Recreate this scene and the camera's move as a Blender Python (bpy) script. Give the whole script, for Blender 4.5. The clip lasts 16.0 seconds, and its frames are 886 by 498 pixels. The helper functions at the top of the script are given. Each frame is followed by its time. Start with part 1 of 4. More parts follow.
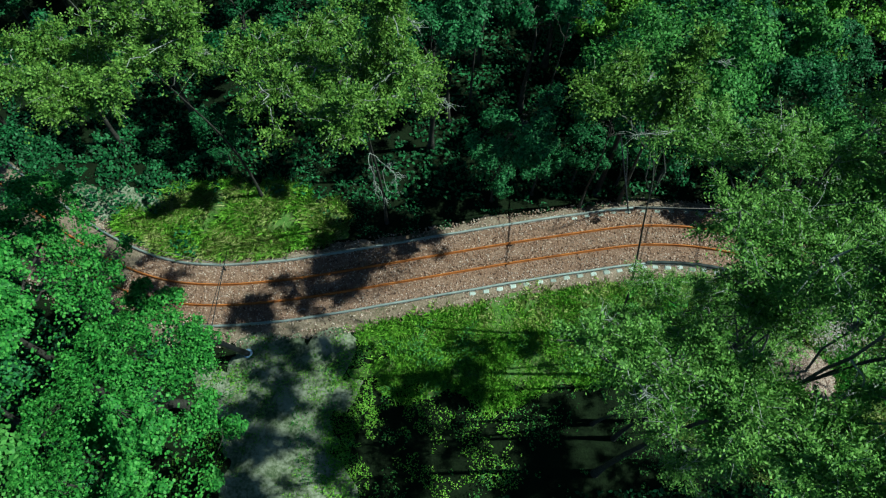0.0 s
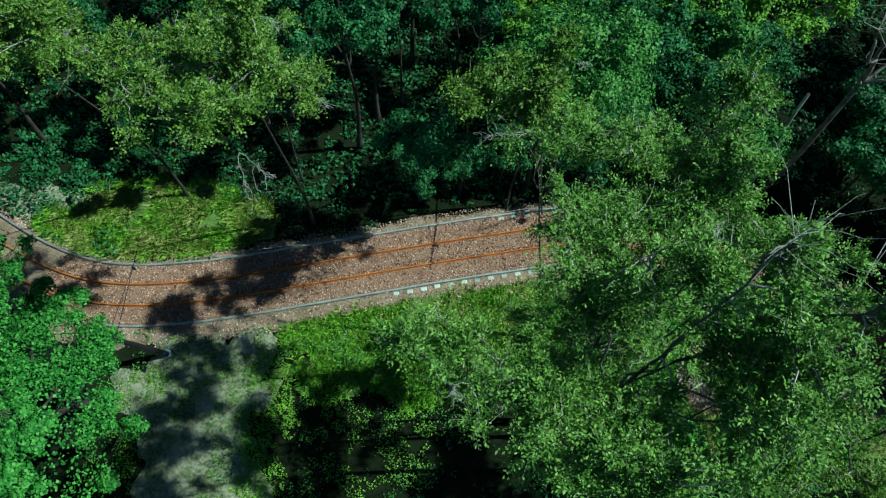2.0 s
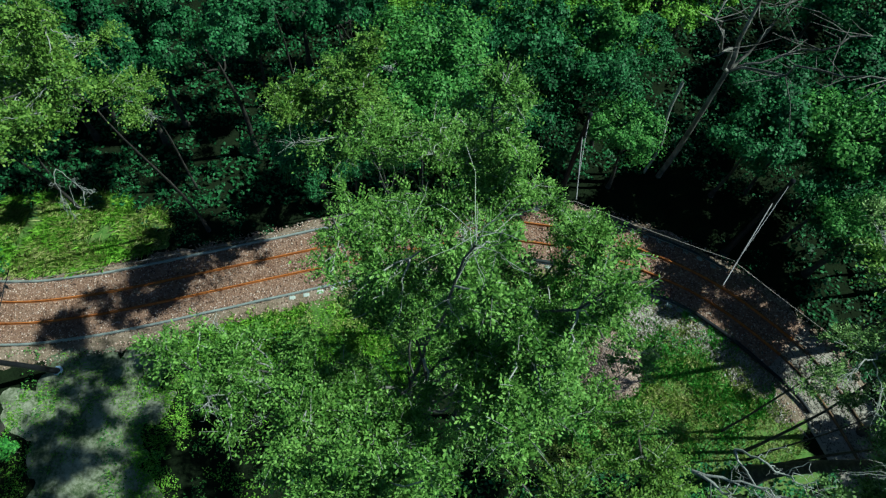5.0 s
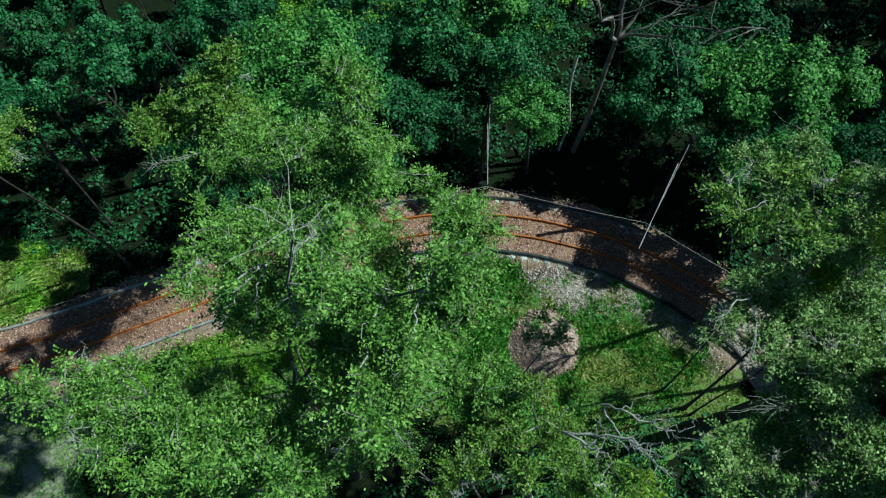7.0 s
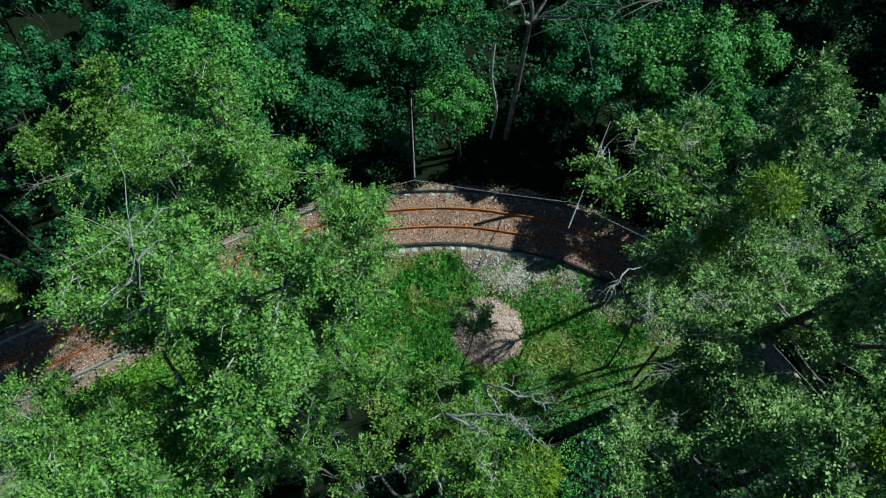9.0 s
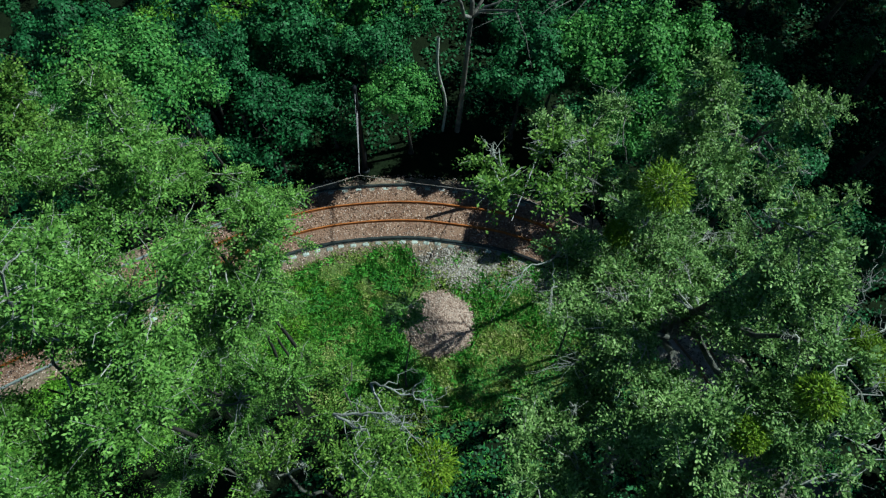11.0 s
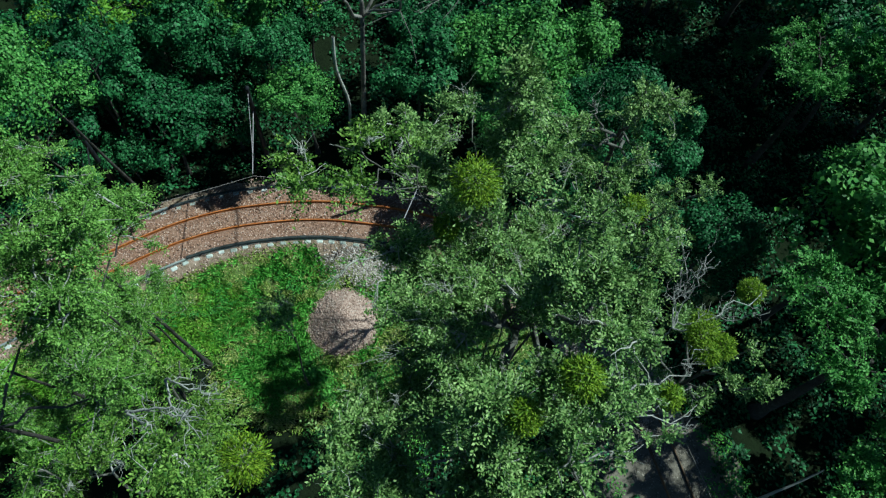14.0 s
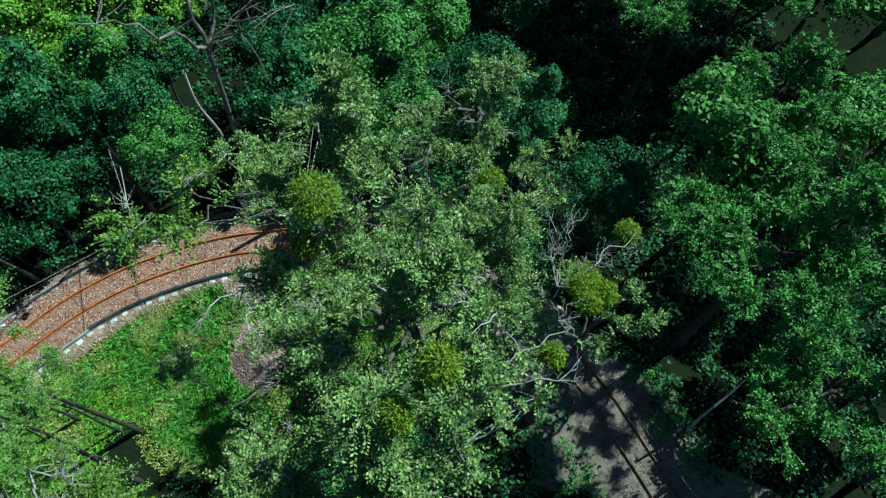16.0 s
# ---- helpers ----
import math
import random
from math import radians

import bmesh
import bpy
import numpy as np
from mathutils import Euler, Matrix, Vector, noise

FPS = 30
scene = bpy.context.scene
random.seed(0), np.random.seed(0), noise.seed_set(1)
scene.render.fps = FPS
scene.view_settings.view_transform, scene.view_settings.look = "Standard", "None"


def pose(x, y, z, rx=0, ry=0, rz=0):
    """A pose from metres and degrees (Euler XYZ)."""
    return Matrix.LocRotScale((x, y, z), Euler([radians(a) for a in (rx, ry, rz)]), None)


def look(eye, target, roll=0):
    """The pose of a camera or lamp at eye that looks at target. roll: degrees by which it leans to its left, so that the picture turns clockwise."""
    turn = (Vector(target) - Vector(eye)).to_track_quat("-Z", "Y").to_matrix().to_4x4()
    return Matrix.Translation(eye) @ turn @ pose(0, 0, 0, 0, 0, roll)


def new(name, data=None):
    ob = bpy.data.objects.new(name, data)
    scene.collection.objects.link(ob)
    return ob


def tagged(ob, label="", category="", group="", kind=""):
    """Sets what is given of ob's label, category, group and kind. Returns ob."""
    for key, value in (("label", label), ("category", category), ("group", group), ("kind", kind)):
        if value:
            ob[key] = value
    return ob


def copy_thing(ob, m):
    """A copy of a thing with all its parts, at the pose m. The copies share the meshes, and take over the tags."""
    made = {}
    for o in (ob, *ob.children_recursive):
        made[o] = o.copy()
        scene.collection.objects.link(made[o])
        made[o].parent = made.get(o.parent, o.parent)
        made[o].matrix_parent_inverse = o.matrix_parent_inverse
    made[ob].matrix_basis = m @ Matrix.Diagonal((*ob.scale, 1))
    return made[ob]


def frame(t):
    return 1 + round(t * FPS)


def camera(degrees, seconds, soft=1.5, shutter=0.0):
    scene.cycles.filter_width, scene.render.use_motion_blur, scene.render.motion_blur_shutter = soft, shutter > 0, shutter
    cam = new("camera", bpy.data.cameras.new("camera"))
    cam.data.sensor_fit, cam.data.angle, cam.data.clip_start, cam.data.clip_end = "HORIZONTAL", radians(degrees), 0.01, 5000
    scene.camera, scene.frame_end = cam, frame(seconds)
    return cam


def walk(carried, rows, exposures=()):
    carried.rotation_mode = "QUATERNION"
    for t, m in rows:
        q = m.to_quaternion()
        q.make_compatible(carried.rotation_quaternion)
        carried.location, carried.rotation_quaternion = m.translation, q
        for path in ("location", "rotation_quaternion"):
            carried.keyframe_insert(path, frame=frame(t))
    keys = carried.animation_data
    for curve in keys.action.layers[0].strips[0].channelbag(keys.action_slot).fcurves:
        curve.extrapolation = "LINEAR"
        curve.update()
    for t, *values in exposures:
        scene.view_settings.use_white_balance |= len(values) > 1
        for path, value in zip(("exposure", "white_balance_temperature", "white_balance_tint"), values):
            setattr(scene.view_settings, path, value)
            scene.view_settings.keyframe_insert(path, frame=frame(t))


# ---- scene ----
cam = camera(65.6, 16.0, soft=1.25)
PATH = [
    (0, (0.341, -0.857, 36.556), (0.379, 0.017, 34.757), 0.4),
    (0.5, (1.24, -0.907, 36.543), (1.29, -0.033, 34.745), 1.1),
    (1, (2.098, -0.955, 36.543), (2.16, -0.083, 34.745), 1.8),
    (1.5, (2.949, -1.004, 36.599), (3.023, -0.132, 34.801), 2.5),
    (2, (3.82, -1.046, 36.654), (3.903, -0.173, 34.856), 3.1),
    (2.5, (4.672, -1.084, 36.658), (4.765, -0.211, 34.861), 3.7),
    (3, (5.43, -1.129, 36.705), (5.533, -0.258, 34.907), 4.2),
    (3.2, (5.715, -1.135, 36.723), (5.822, -0.265, 34.926), 4.4),
    (5.3, (8.745, -1.276, 37.055), (8.92, -0.425, 35.253), 4.8),
    (5.5, (8.99, -1.323, 37.045), (9.177, -0.473, 35.244), 4.6),
    (6, (9.575, -1.452, 37.023), (9.785, -0.605, 35.223), 4.0),
    (6.5, (10.092, -1.672, 37.033), (10.327, -0.827, 35.236), 3.5),
    (7, (10.623, -1.855, 37.017), (10.881, -1.015, 35.22), 3.0),
    (7.5, (11.118, -2.005, 36.979), (11.389, -1.169, 35.182), 3.0),
    (8, (11.624, -2.158, 36.972), (11.906, -1.329, 35.174), 3.4),
    (8.5, (12.076, -2.348, 36.976), (12.382, -1.529, 35.178), 3.0),
    (9, (12.566, -2.598, 36.965), (12.895, -1.787, 35.167), 2.4),
    (9.2, (12.748, -2.64, 36.975), (13.084, -1.836, 35.174), 2.8),
    (11.3, (14.832, -3.385, 37.334), (15.197, -2.616, 35.525), 4.2),
    (11.5, (15.025, -3.502, 37.314), (15.397, -2.733, 35.505), 4.6),
    (12, (15.589, -3.805, 37.323), (15.97, -3.038, 35.515), 5.1),
    (12.5, (16.203, -4.097, 37.343), (16.593, -3.334, 35.536), 5.8),
    (13, (16.839, -4.386, 37.409), (17.239, -3.628, 35.601), 6.5),
    (13.5, (17.329, -4.575, 37.581), (17.746, -3.83, 35.772), 7.8),
    (14, (17.779, -4.86, 37.78), (18.228, -4.129, 35.973), 8.5),
    (14.1, (17.888, -4.921, 37.785), (18.34, -4.194, 35.978), 8.1),
    (14.5, (18.375, -5.206, 37.816), (18.86, -4.491, 36.012), 7.6),
    (15, (18.869, -5.459, 37.948), (19.389, -4.769, 36.144), 6.9),
    (15.5, (19.353, -5.682, 37.981), (19.907, -5.02, 36.177), 6.1),
    (16, (19.723, -5.828, 38.01), (20.307, -5.198, 36.204), 5.2),
]
walk(cam, [(t, look(eye, target, roll)) for t, eye, target, roll in PATH], exposures=((0.0, 0.27, 5450, -20), (3.0, 0.2, 5450, -20), (6.0, 0.28, 5450, -13), (9.0, 0.26, 5400, -13), (12.5, 0.1, 5350, -13), (14.5, 0.38, 5300, -12), (16.0, 0.52, 5300, -12)))

# ---- sky, sun, exposure ----
SUN_UP, SUN_AZ = 50.5, 93.0
world = bpy.data.worlds.new("sky")
scene.world = world
world.use_nodes = True
sky = world.node_tree.nodes.new("ShaderNodeTexSky")
sky.sky_type, sky.sun_disc = "NISHITA", False
sky.sun_elevation, sky.sun_rotation = radians(SUN_UP), radians(SUN_AZ)
sky.air_density, sky.dust_density = 0.65, 0.1
back = world.node_tree.nodes["Background"]
back.inputs["Strength"].default_value = 0.05
world.node_tree.links.new(sky.outputs[0], back.inputs["Color"])
sun = new("sun", bpy.data.lights.new("sun", "SUN"))
sun.data.energy, sun.data.angle, sun.data.color = 5.0, radians(0.53), (1.0, 0.95, 0.86)
to_sun = Vector((math.sin(radians(SUN_AZ)) * math.cos(radians(SUN_UP)), math.cos(radians(SUN_AZ)) * math.cos(radians(SUN_UP)), math.sin(radians(SUN_UP))))
sun.matrix_world = look(to_sun * 80, (0, 0, 0))


# ---- materials ----
def material(name, stops, scale=3.0, detail=6.0, rough=0.8, bump=0.0, bump_scale=40.0, island=0.0, thing=0.0, metal=0.0, fine=0.35, through_light=0.0, spec=0.3):
    """A noise-driven surface: coarse and fine variation, optional per-leaf or per-object variation, bump and light through thin leaves."""
    m = bpy.data.materials.new(name)
    m.use_nodes = True
    t = m.node_tree
    n, l = t.nodes, t.links
    b = n["Principled BSDF"]
    co = n.new("ShaderNodeTexCoord")
    coarse = n.new("ShaderNodeTexNoise")
    coarse.inputs["Scale"].default_value, coarse.inputs["Detail"].default_value = scale, detail
    l.new(co.outputs["Object"], coarse.inputs["Vector"])
    small = n.new("ShaderNodeTexNoise")
    small.inputs["Scale"].default_value, small.inputs["Detail"].default_value = scale * 9, 4.0
    l.new(co.outputs["Object"], small.inputs["Vector"])
    mix = n.new("ShaderNodeMix")
    mix.inputs[0].default_value = fine
    l.new(coarse.outputs[0], mix.inputs[2])
    l.new(small.outputs[0], mix.inputs[3])
    value = mix.outputs[0]
    for amount, kind, socket in ((island, "ShaderNodeNewGeometry", "Random Per Island"), (thing, "ShaderNodeObjectInfo", "Random")):
        if amount:
            source = n.new(kind)
            blend = n.new("ShaderNodeMix")
            blend.inputs[0].default_value = amount
            l.new(value, blend.inputs[2])
            l.new(source.outputs[socket], blend.inputs[3])
            value = blend.outputs[0]
    ramp = n.new("ShaderNodeValToRGB")
    e = ramp.color_ramp.elements
    e[0].position, e[0].color = stops[0][0], (*stops[0][1], 1)
    e[1].position, e[1].color = stops[-1][0], (*stops[-1][1], 1)
    for pos, c in stops[1:-1]:
        e.new(pos).color = (*c, 1)
    l.new(value, ramp.inputs[0])
    l.new(ramp.outputs[0], b.inputs["Base Color"])
    b.inputs["Roughness"].default_value, b.inputs["Metallic"].default_value = rough, metal
    b.inputs["Specular IOR Level"].default_value = spec
    if bump:
        bn = n.new("ShaderNodeTexNoise")
        bn.inputs["Scale"].default_value, bn.inputs["Detail"].default_value = bump_scale, 5.0
        l.new(co.outputs["Object"], bn.inputs["Vector"])
        bp = n.new("ShaderNodeBump")
        bp.inputs["Strength"].default_value, bp.inputs["Distance"].default_value = bump, 0.05
        l.new(bn.outputs[0], bp.inputs["Height"])
        l.new(bp.outputs[0], b.inputs["Normal"])
    if through_light:
        tr = n.new("ShaderNodeBsdfTranslucent")
        l.new(ramp.outputs[0], tr.inputs["Color"])
        ms = n.new("ShaderNodeMixShader")
        ms.inputs[0].default_value = through_light
        l.new(b.outputs[0], ms.inputs[1])
        l.new(tr.outputs[0], ms.inputs[2])
        l.new(ms.outputs[0], n["Material Output"].inputs["Surface"])
    return m


def leaf_material(name, dark, mid, light):
    return material(name, ((0.28, dark), (0.5, mid), (0.72, light)), scale=1.1, detail=4, rough=0.55, island=0.42, through_light=0.13, spec=0.2)


# Near black: the shade under the trees is put into the soil colour.
M_SOIL = material("shade_dark_soil", ((0.32, (0.006, 0.009, 0.005)), (0.48, (0.011, 0.016, 0.008)), (0.6, (0.013, 0.02, 0.009)), (0.78, (0.022, 0.026, 0.014))), scale=0.9, rough=1.0, bump=1.0, bump_scale=9, fine=0.5, spec=0.0)
M_DIRT = material("trodden_dirt", ((0.34, (0.03, 0.06, 0.018)), (0.44, (0.11, 0.13, 0.07)), (0.55, (0.25, 0.26, 0.185)), (0.7, (0.37, 0.37, 0.29))), scale=0.75, rough=0.95, bump=0.6, bump_scale=14, fine=0.4)
M_VERGE = material("stony_soil", ((0.3, (0.05, 0.07, 0.025)), (0.43, (0.17, 0.125, 0.085)), (0.58, (0.29, 0.215, 0.16)), (0.75, (0.4, 0.32, 0.26))), scale=1.1, rough=0.95, bump=0.9, bump_scale=18, fine=0.5)
M_GREYSTONE = material("grey_gravel", ((0.3, (0.08, 0.072, 0.055)), (0.5, (0.21, 0.18, 0.145)), (0.75, (0.4, 0.35, 0.3))), scale=2.5, rough=0.95, bump=0.7, bump_scale=30, island=0.6)
M_PALESTONE = material("pale_gravel", ((0.2, (0.16, 0.13, 0.11)), (0.5, (0.34, 0.29, 0.26)), (0.8, (0.52, 0.47, 0.44))), scale=2.0, rough=0.95, island=0.7)
M_BALLAST = material("ballast_bed", ((0.3, (0.13, 0.07, 0.046)), (0.5, (0.25, 0.145, 0.1)), (0.7, (0.35, 0.24, 0.18))), scale=1.6, rough=0.95, bump=1.0, bump_scale=22, fine=0.6)
M_RUSTSTONE = material("rust_stained_stone", ((0.16, (0.1, 0.045, 0.025)), (0.42, (0.29, 0.15, 0.09)), (0.66, (0.41, 0.24, 0.165)), (0.84, (0.58, 0.42, 0.33))), scale=0.8, rough=0.9, island=0.85)
M_STONE = material("crushed_stone", ((0.16, (0.08, 0.045, 0.034)), (0.4, (0.265, 0.16, 0.118)), (0.64, (0.41, 0.265, 0.21)), (0.84, (0.62, 0.49, 0.42))), scale=0.8, rough=0.9, island=0.88)
M_HEAPSTONE = material("pinkish_crushed_stone", ((0.16, (0.1, 0.062, 0.05)), (0.4, (0.31, 0.205, 0.162)), (0.64, (0.44, 0.325, 0.272)), (0.86, (0.6, 0.5, 0.44))), scale=0.8, rough=0.95, island=0.55)
M_RAIL = material("rusty_rail", ((0.3, (0.18, 0.055, 0.016)), (0.5, (0.38, 0.12, 0.026)), (0.7, (0.54, 0.2, 0.05))), scale=1.2, rough=0.85, bump=0.2, bump_scale=60, fine=0.5)
M_OLDRAIL = material("brown_rail", ((0.35, (0.03, 0.026, 0.02)), (0.5, (0.1, 0.065, 0.04)), (0.66, (0.3, 0.16, 0.07))), scale=0.7, rough=0.85, bump=0.2, bump_scale=60, fine=0.3)
M_CONCRETE = material("weathered_concrete", ((0.3, (0.22, 0.24, 0.21)), (0.5, (0.42, 0.45, 0.41)), (0.72, (0.58, 0.61, 0.57))), scale=2, rough=0.9, bump=0.4, bump_scale=30, thing=0.35)
M_PIPE = material("galvanised_pipe", ((0.3, (0.2, 0.23, 0.22)), (0.6, (0.38, 0.41, 0.39))), scale=2, rough=0.5, metal=0.4)
M_DARKPIPE = material("weathered_dark_pipe", ((0.3, (0.014, 0.018, 0.018)), (0.7, (0.05, 0.06, 0.06))), scale=2, rough=0.6, metal=0.2)
M_STEEL = material("dark_painted_steel", ((0.3, (0.008, 0.009, 0.011)), (0.7, (0.024, 0.025, 0.028))), scale=3, rough=0.4, spec=0.08)
M_ARM = material("pale_steel_tube", ((0.3, (0.18, 0.17, 0.18)), (0.7, (0.34, 0.32, 0.33))), scale=3, rough=0.5)
M_BASE = material("bluish_painted_concrete", ((0.3, (0.16, 0.26, 0.48)), (0.7, (0.36, 0.46, 0.62))), scale=4, rough=0.8)
M_WIRE = material("copper_wire", ((0.3, (0.2, 0.17, 0.15)), (0.7, (0.36, 0.32, 0.29))), scale=3, rough=0.6)
# Grey bark darkened so that trunks carry the crowns' shade in their colour.
M_BARK = material("shaded_grey_bark", ((0.3, (0.018, 0.016, 0.013)), (0.5, (0.04, 0.036, 0.03)), (0.7, (0.085, 0.078, 0.066))), scale=3, rough=0.95, bump=0.8, bump_scale=14)
M_PALEBARK = material("pale_twig_bark", ((0.3, (0.2, 0.2, 0.17)), (0.5, (0.34, 0.34, 0.3)), (0.7, (0.5, 0.5, 0.46))), scale=2, rough=0.9, bump=0.5, bump_scale=20)
M_LIMB = material("grey_limb_bark", ((0.3, (0.045, 0.044, 0.036)), (0.5, (0.09, 0.088, 0.075)), (0.7, (0.17, 0.17, 0.145))), scale=2.5, rough=0.95, bump=0.6, bump_scale=16)
M_PALEWOOD = material("bleached_wood", ((0.3, (0.14, 0.14, 0.125)), (0.5, (0.27, 0.27, 0.245)), (0.7, (0.42, 0.42, 0.385))), scale=2, rough=0.9, bump=0.4, bump_scale=18)
M_DEAD = material("weathered_dead_wood", ((0.3, (0.05, 0.045, 0.04)), (0.5, (0.13, 0.12, 0.105)), (0.7, (0.32, 0.3, 0.27))), scale=1.5, rough=0.9, bump=0.6, bump_scale=12)
L_POPLAR = leaf_material("poplar_leaf", (0.037, 0.098, 0.014), (0.121, 0.247, 0.036), (0.26, 0.43, 0.095))
L_OLIVE = leaf_material("olive_green_leaf", (0.03, 0.08, 0.01), (0.105, 0.2, 0.025), (0.235, 0.36, 0.068))
L_MAPLE = leaf_material("maple_leaf", (0.017, 0.08, 0.011), (0.057, 0.215, 0.029), (0.135, 0.36, 0.062))
L_WEED = leaf_material("weed_leaf", (0.04, 0.14, 0.014), (0.105, 0.3, 0.034), (0.21, 0.46, 0.085))
# Darker copy of the elder leaf; the wood's shade is put into its colour.
L_SHADED = leaf_material("shaded_elder_leaf", (0.007, 0.034, 0.01), (0.018, 0.08, 0.022), (0.052, 0.185, 0.058))
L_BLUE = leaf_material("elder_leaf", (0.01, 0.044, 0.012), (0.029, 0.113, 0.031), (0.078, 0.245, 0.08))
L_FRESH = leaf_material("ash_leaf", (0.022, 0.075, 0.013), (0.062, 0.185, 0.03), (0.14, 0.31, 0.06))
L_GREY = leaf_material("grey_green_leaf", (0.042, 0.1, 0.022), (0.147, 0.25, 0.058), (0.33, 0.455, 0.16))
L_ALDER = leaf_material("alder_leaf", (0.024, 0.09, 0.014), (0.072, 0.21, 0.034), (0.165, 0.36, 0.08))
L_MISTLE = leaf_material("mistletoe_leaf", (0.06, 0.12, 0.006), (0.14, 0.24, 0.012), (0.26, 0.36, 0.025))
L_LIME = leaf_material("sunlit_lime_leaf", (0.06, 0.15, 0.014), (0.14, 0.3, 0.025), (0.24, 0.44, 0.06))
L_GRASS = leaf_material("grass_blade", (0.07, 0.18, 0.012), (0.16, 0.35, 0.026), (0.3, 0.49, 0.07))
L_DRYGRASS = leaf_material("sunburnt_grass_blade", (0.1, 0.19, 0.02), (0.24, 0.33, 0.06), (0.48, 0.46, 0.2))
M_SWARD = material("mossy_sward", ((0.3, (0.05, 0.11, 0.018)), (0.46, (0.1, 0.185, 0.034)), (0.58, (0.14, 0.17, 0.055)), (0.74, (0.2, 0.2, 0.085))), scale=0.9, rough=0.95, bump=0.8, bump_scale=12, fine=0.5)


# ---- mesh helpers ----
def mesh_object(name, verts, faces, mat, parent=None, label="", smooth=False):
    me = bpy.data.meshes.new(name)
    verts = np.asarray(verts, dtype=np.float32)
    if isinstance(faces, np.ndarray):
        k = faces.shape[1]
        me.vertices.add(len(verts))
        me.vertices.foreach_set("co", verts.ravel())
        me.loops.add(faces.size)
        me.loops.foreach_set("vertex_index", faces.astype(np.int32).ravel())
        me.polygons.add(len(faces))
        me.polygons.foreach_set("loop_start", np.arange(0, faces.size, k, dtype=np.int32))
        me.update(calc_edges=True)
    else:
        me.from_pydata(verts.tolist(), [], faces)
    me.materials.append(mat)
    if smooth:
        me.polygons.foreach_set("use_smooth", np.ones(len(me.polygons), dtype=bool))
    ob = new(name, me)
    if parent:
        ob.parent = parent
    if label:
        ob["label"] = label
    return ob


def tube_data(points, radii, sides=6):
    """Vertices and quads of a tapered tube along points."""
    p = np.asarray(points, dtype=float)
    r = np.broadcast_to(np.asarray(radii, dtype=float), (len(p),))
    d = np.gradient(p, axis=0)
    d /= np.linalg.norm(d, axis=1)[:, None] + 1e-9
    ref = np.where(np.abs(d[:, 2:3]) > 0.9, np.array([[1.0, 0, 0]]), np.array([[0, 0, 1.0]]))
    ref = np.broadcast_to(ref[:1], d.shape) if abs(d[0, 2]) > 0.9 else ref
    a = np.cross(d, ref)
    a /= np.linalg.norm(a, axis=1)[:, None] + 1e-9
    b = np.cross(d, a)
    ang = np.linspace(0, 2 * np.pi, sides, endpoint=False)
    v = p[:, None, :] + r[:, None, None] * (np.cos(ang)[None, :, None] * a[:, None, :] + np.sin(ang)[None, :, None] * b[:, None, :])
    v = v.reshape(-1, 3)
    i = np.arange(len(p) - 1)[:, None] * sides
    j = np.arange(sides)[None, :]
    k = (j + 1) % sides
    f = np.stack([i + j, i + k, i + sides + k, i + sides + j], axis=-1).reshape(-1, 4)
    return v, f


class Soup:
    """Collects pieces of one mesh."""

    def __init__(self):
        self.v, self.f, self.n = [], [], 0

    def add(self, v, f):
        self.v.append(np.asarray(v))
        self.f.append(np.asarray(f) + self.n)
        self.n += len(v)

    def make(self, name, mat, parent=None, label="", smooth=False):
        return mesh_object(name, np.concatenate(self.v), np.concatenate(self.f), mat, parent, label, smooth)


def empty(name, x, y, z=0.0):
    ob = new(name)
    ob.location = (x, y, z)
    ob.empty_display_size = 0.3
    return ob


def spline(points, step=0.25):
    """Catmull-Rom curve through points, resampled evenly."""
    p = np.asarray(points, dtype=float)
    p = np.vstack([2 * p[0] - p[1], p, 2 * p[-1] - p[-2]])
    out = []
    for i in range(1, len(p) - 2):
        t = np.linspace(0, 1, 40, endpoint=False)[:, None]
        a, b, c, d = p[i - 1:i + 3]
        out.append(0.5 * (2 * b + (c - a) * t + (2 * a - 5 * b + 4 * c - d) * t * t + (3 * b - a - 3 * c + d) * t ** 3))
    q = np.vstack(out + [p[-2:-1]])
    s = np.concatenate([[0], np.cumsum(np.linalg.norm(np.diff(q, axis=0), axis=1))])
    u = np.arange(0, s[-1], step)
    return np.stack([np.interp(u, s, q[:, k]) for k in range(q.shape[1])], axis=1)


def side(line, offset):
    """The line moved to its left by offset."""
    d = np.gradient(line, axis=0)
    d /= np.linalg.norm(d, axis=1)[:, None]
    return line + offset * np.stack([-d[:, 1], d[:, 0]], axis=1)


def sweep_data(line, profile):
    """Sweeps a closed (across, up) profile along a flat line; across is to the left."""
    d = np.gradient(line, axis=0)
    d /= np.linalg.norm(d, axis=1)[:, None]
    nrm = np.stack([-d[:, 1], d[:, 0]], axis=1)
    pr = np.asarray(profile, dtype=float)
    v = np.zeros((len(line), len(pr), 3))
    v[:, :, :2] = line[:, None, :] + nrm[:, None, :] * pr[None, :, 0:1]
    v[:, :, 2] = pr[None, :, 1]
    m = len(pr)
    i = np.arange(len(line) - 1)[:, None] * m
    j = np.arange(m)[None, :]
    k = (j + 1) % m
    f = np.stack([i + j, i + k, i + m + k, i + m + j], axis=-1).reshape(-1, 4)
    return v.reshape(-1, 3), f


def fbm(p, scale, seed=0.0):
    return np.array([noise.noise(Vector((q[0] * scale + seed, q[1] * scale - seed, (q[2] if len(q) > 2 else 0) * scale + 3.1 * seed))) for q in p])


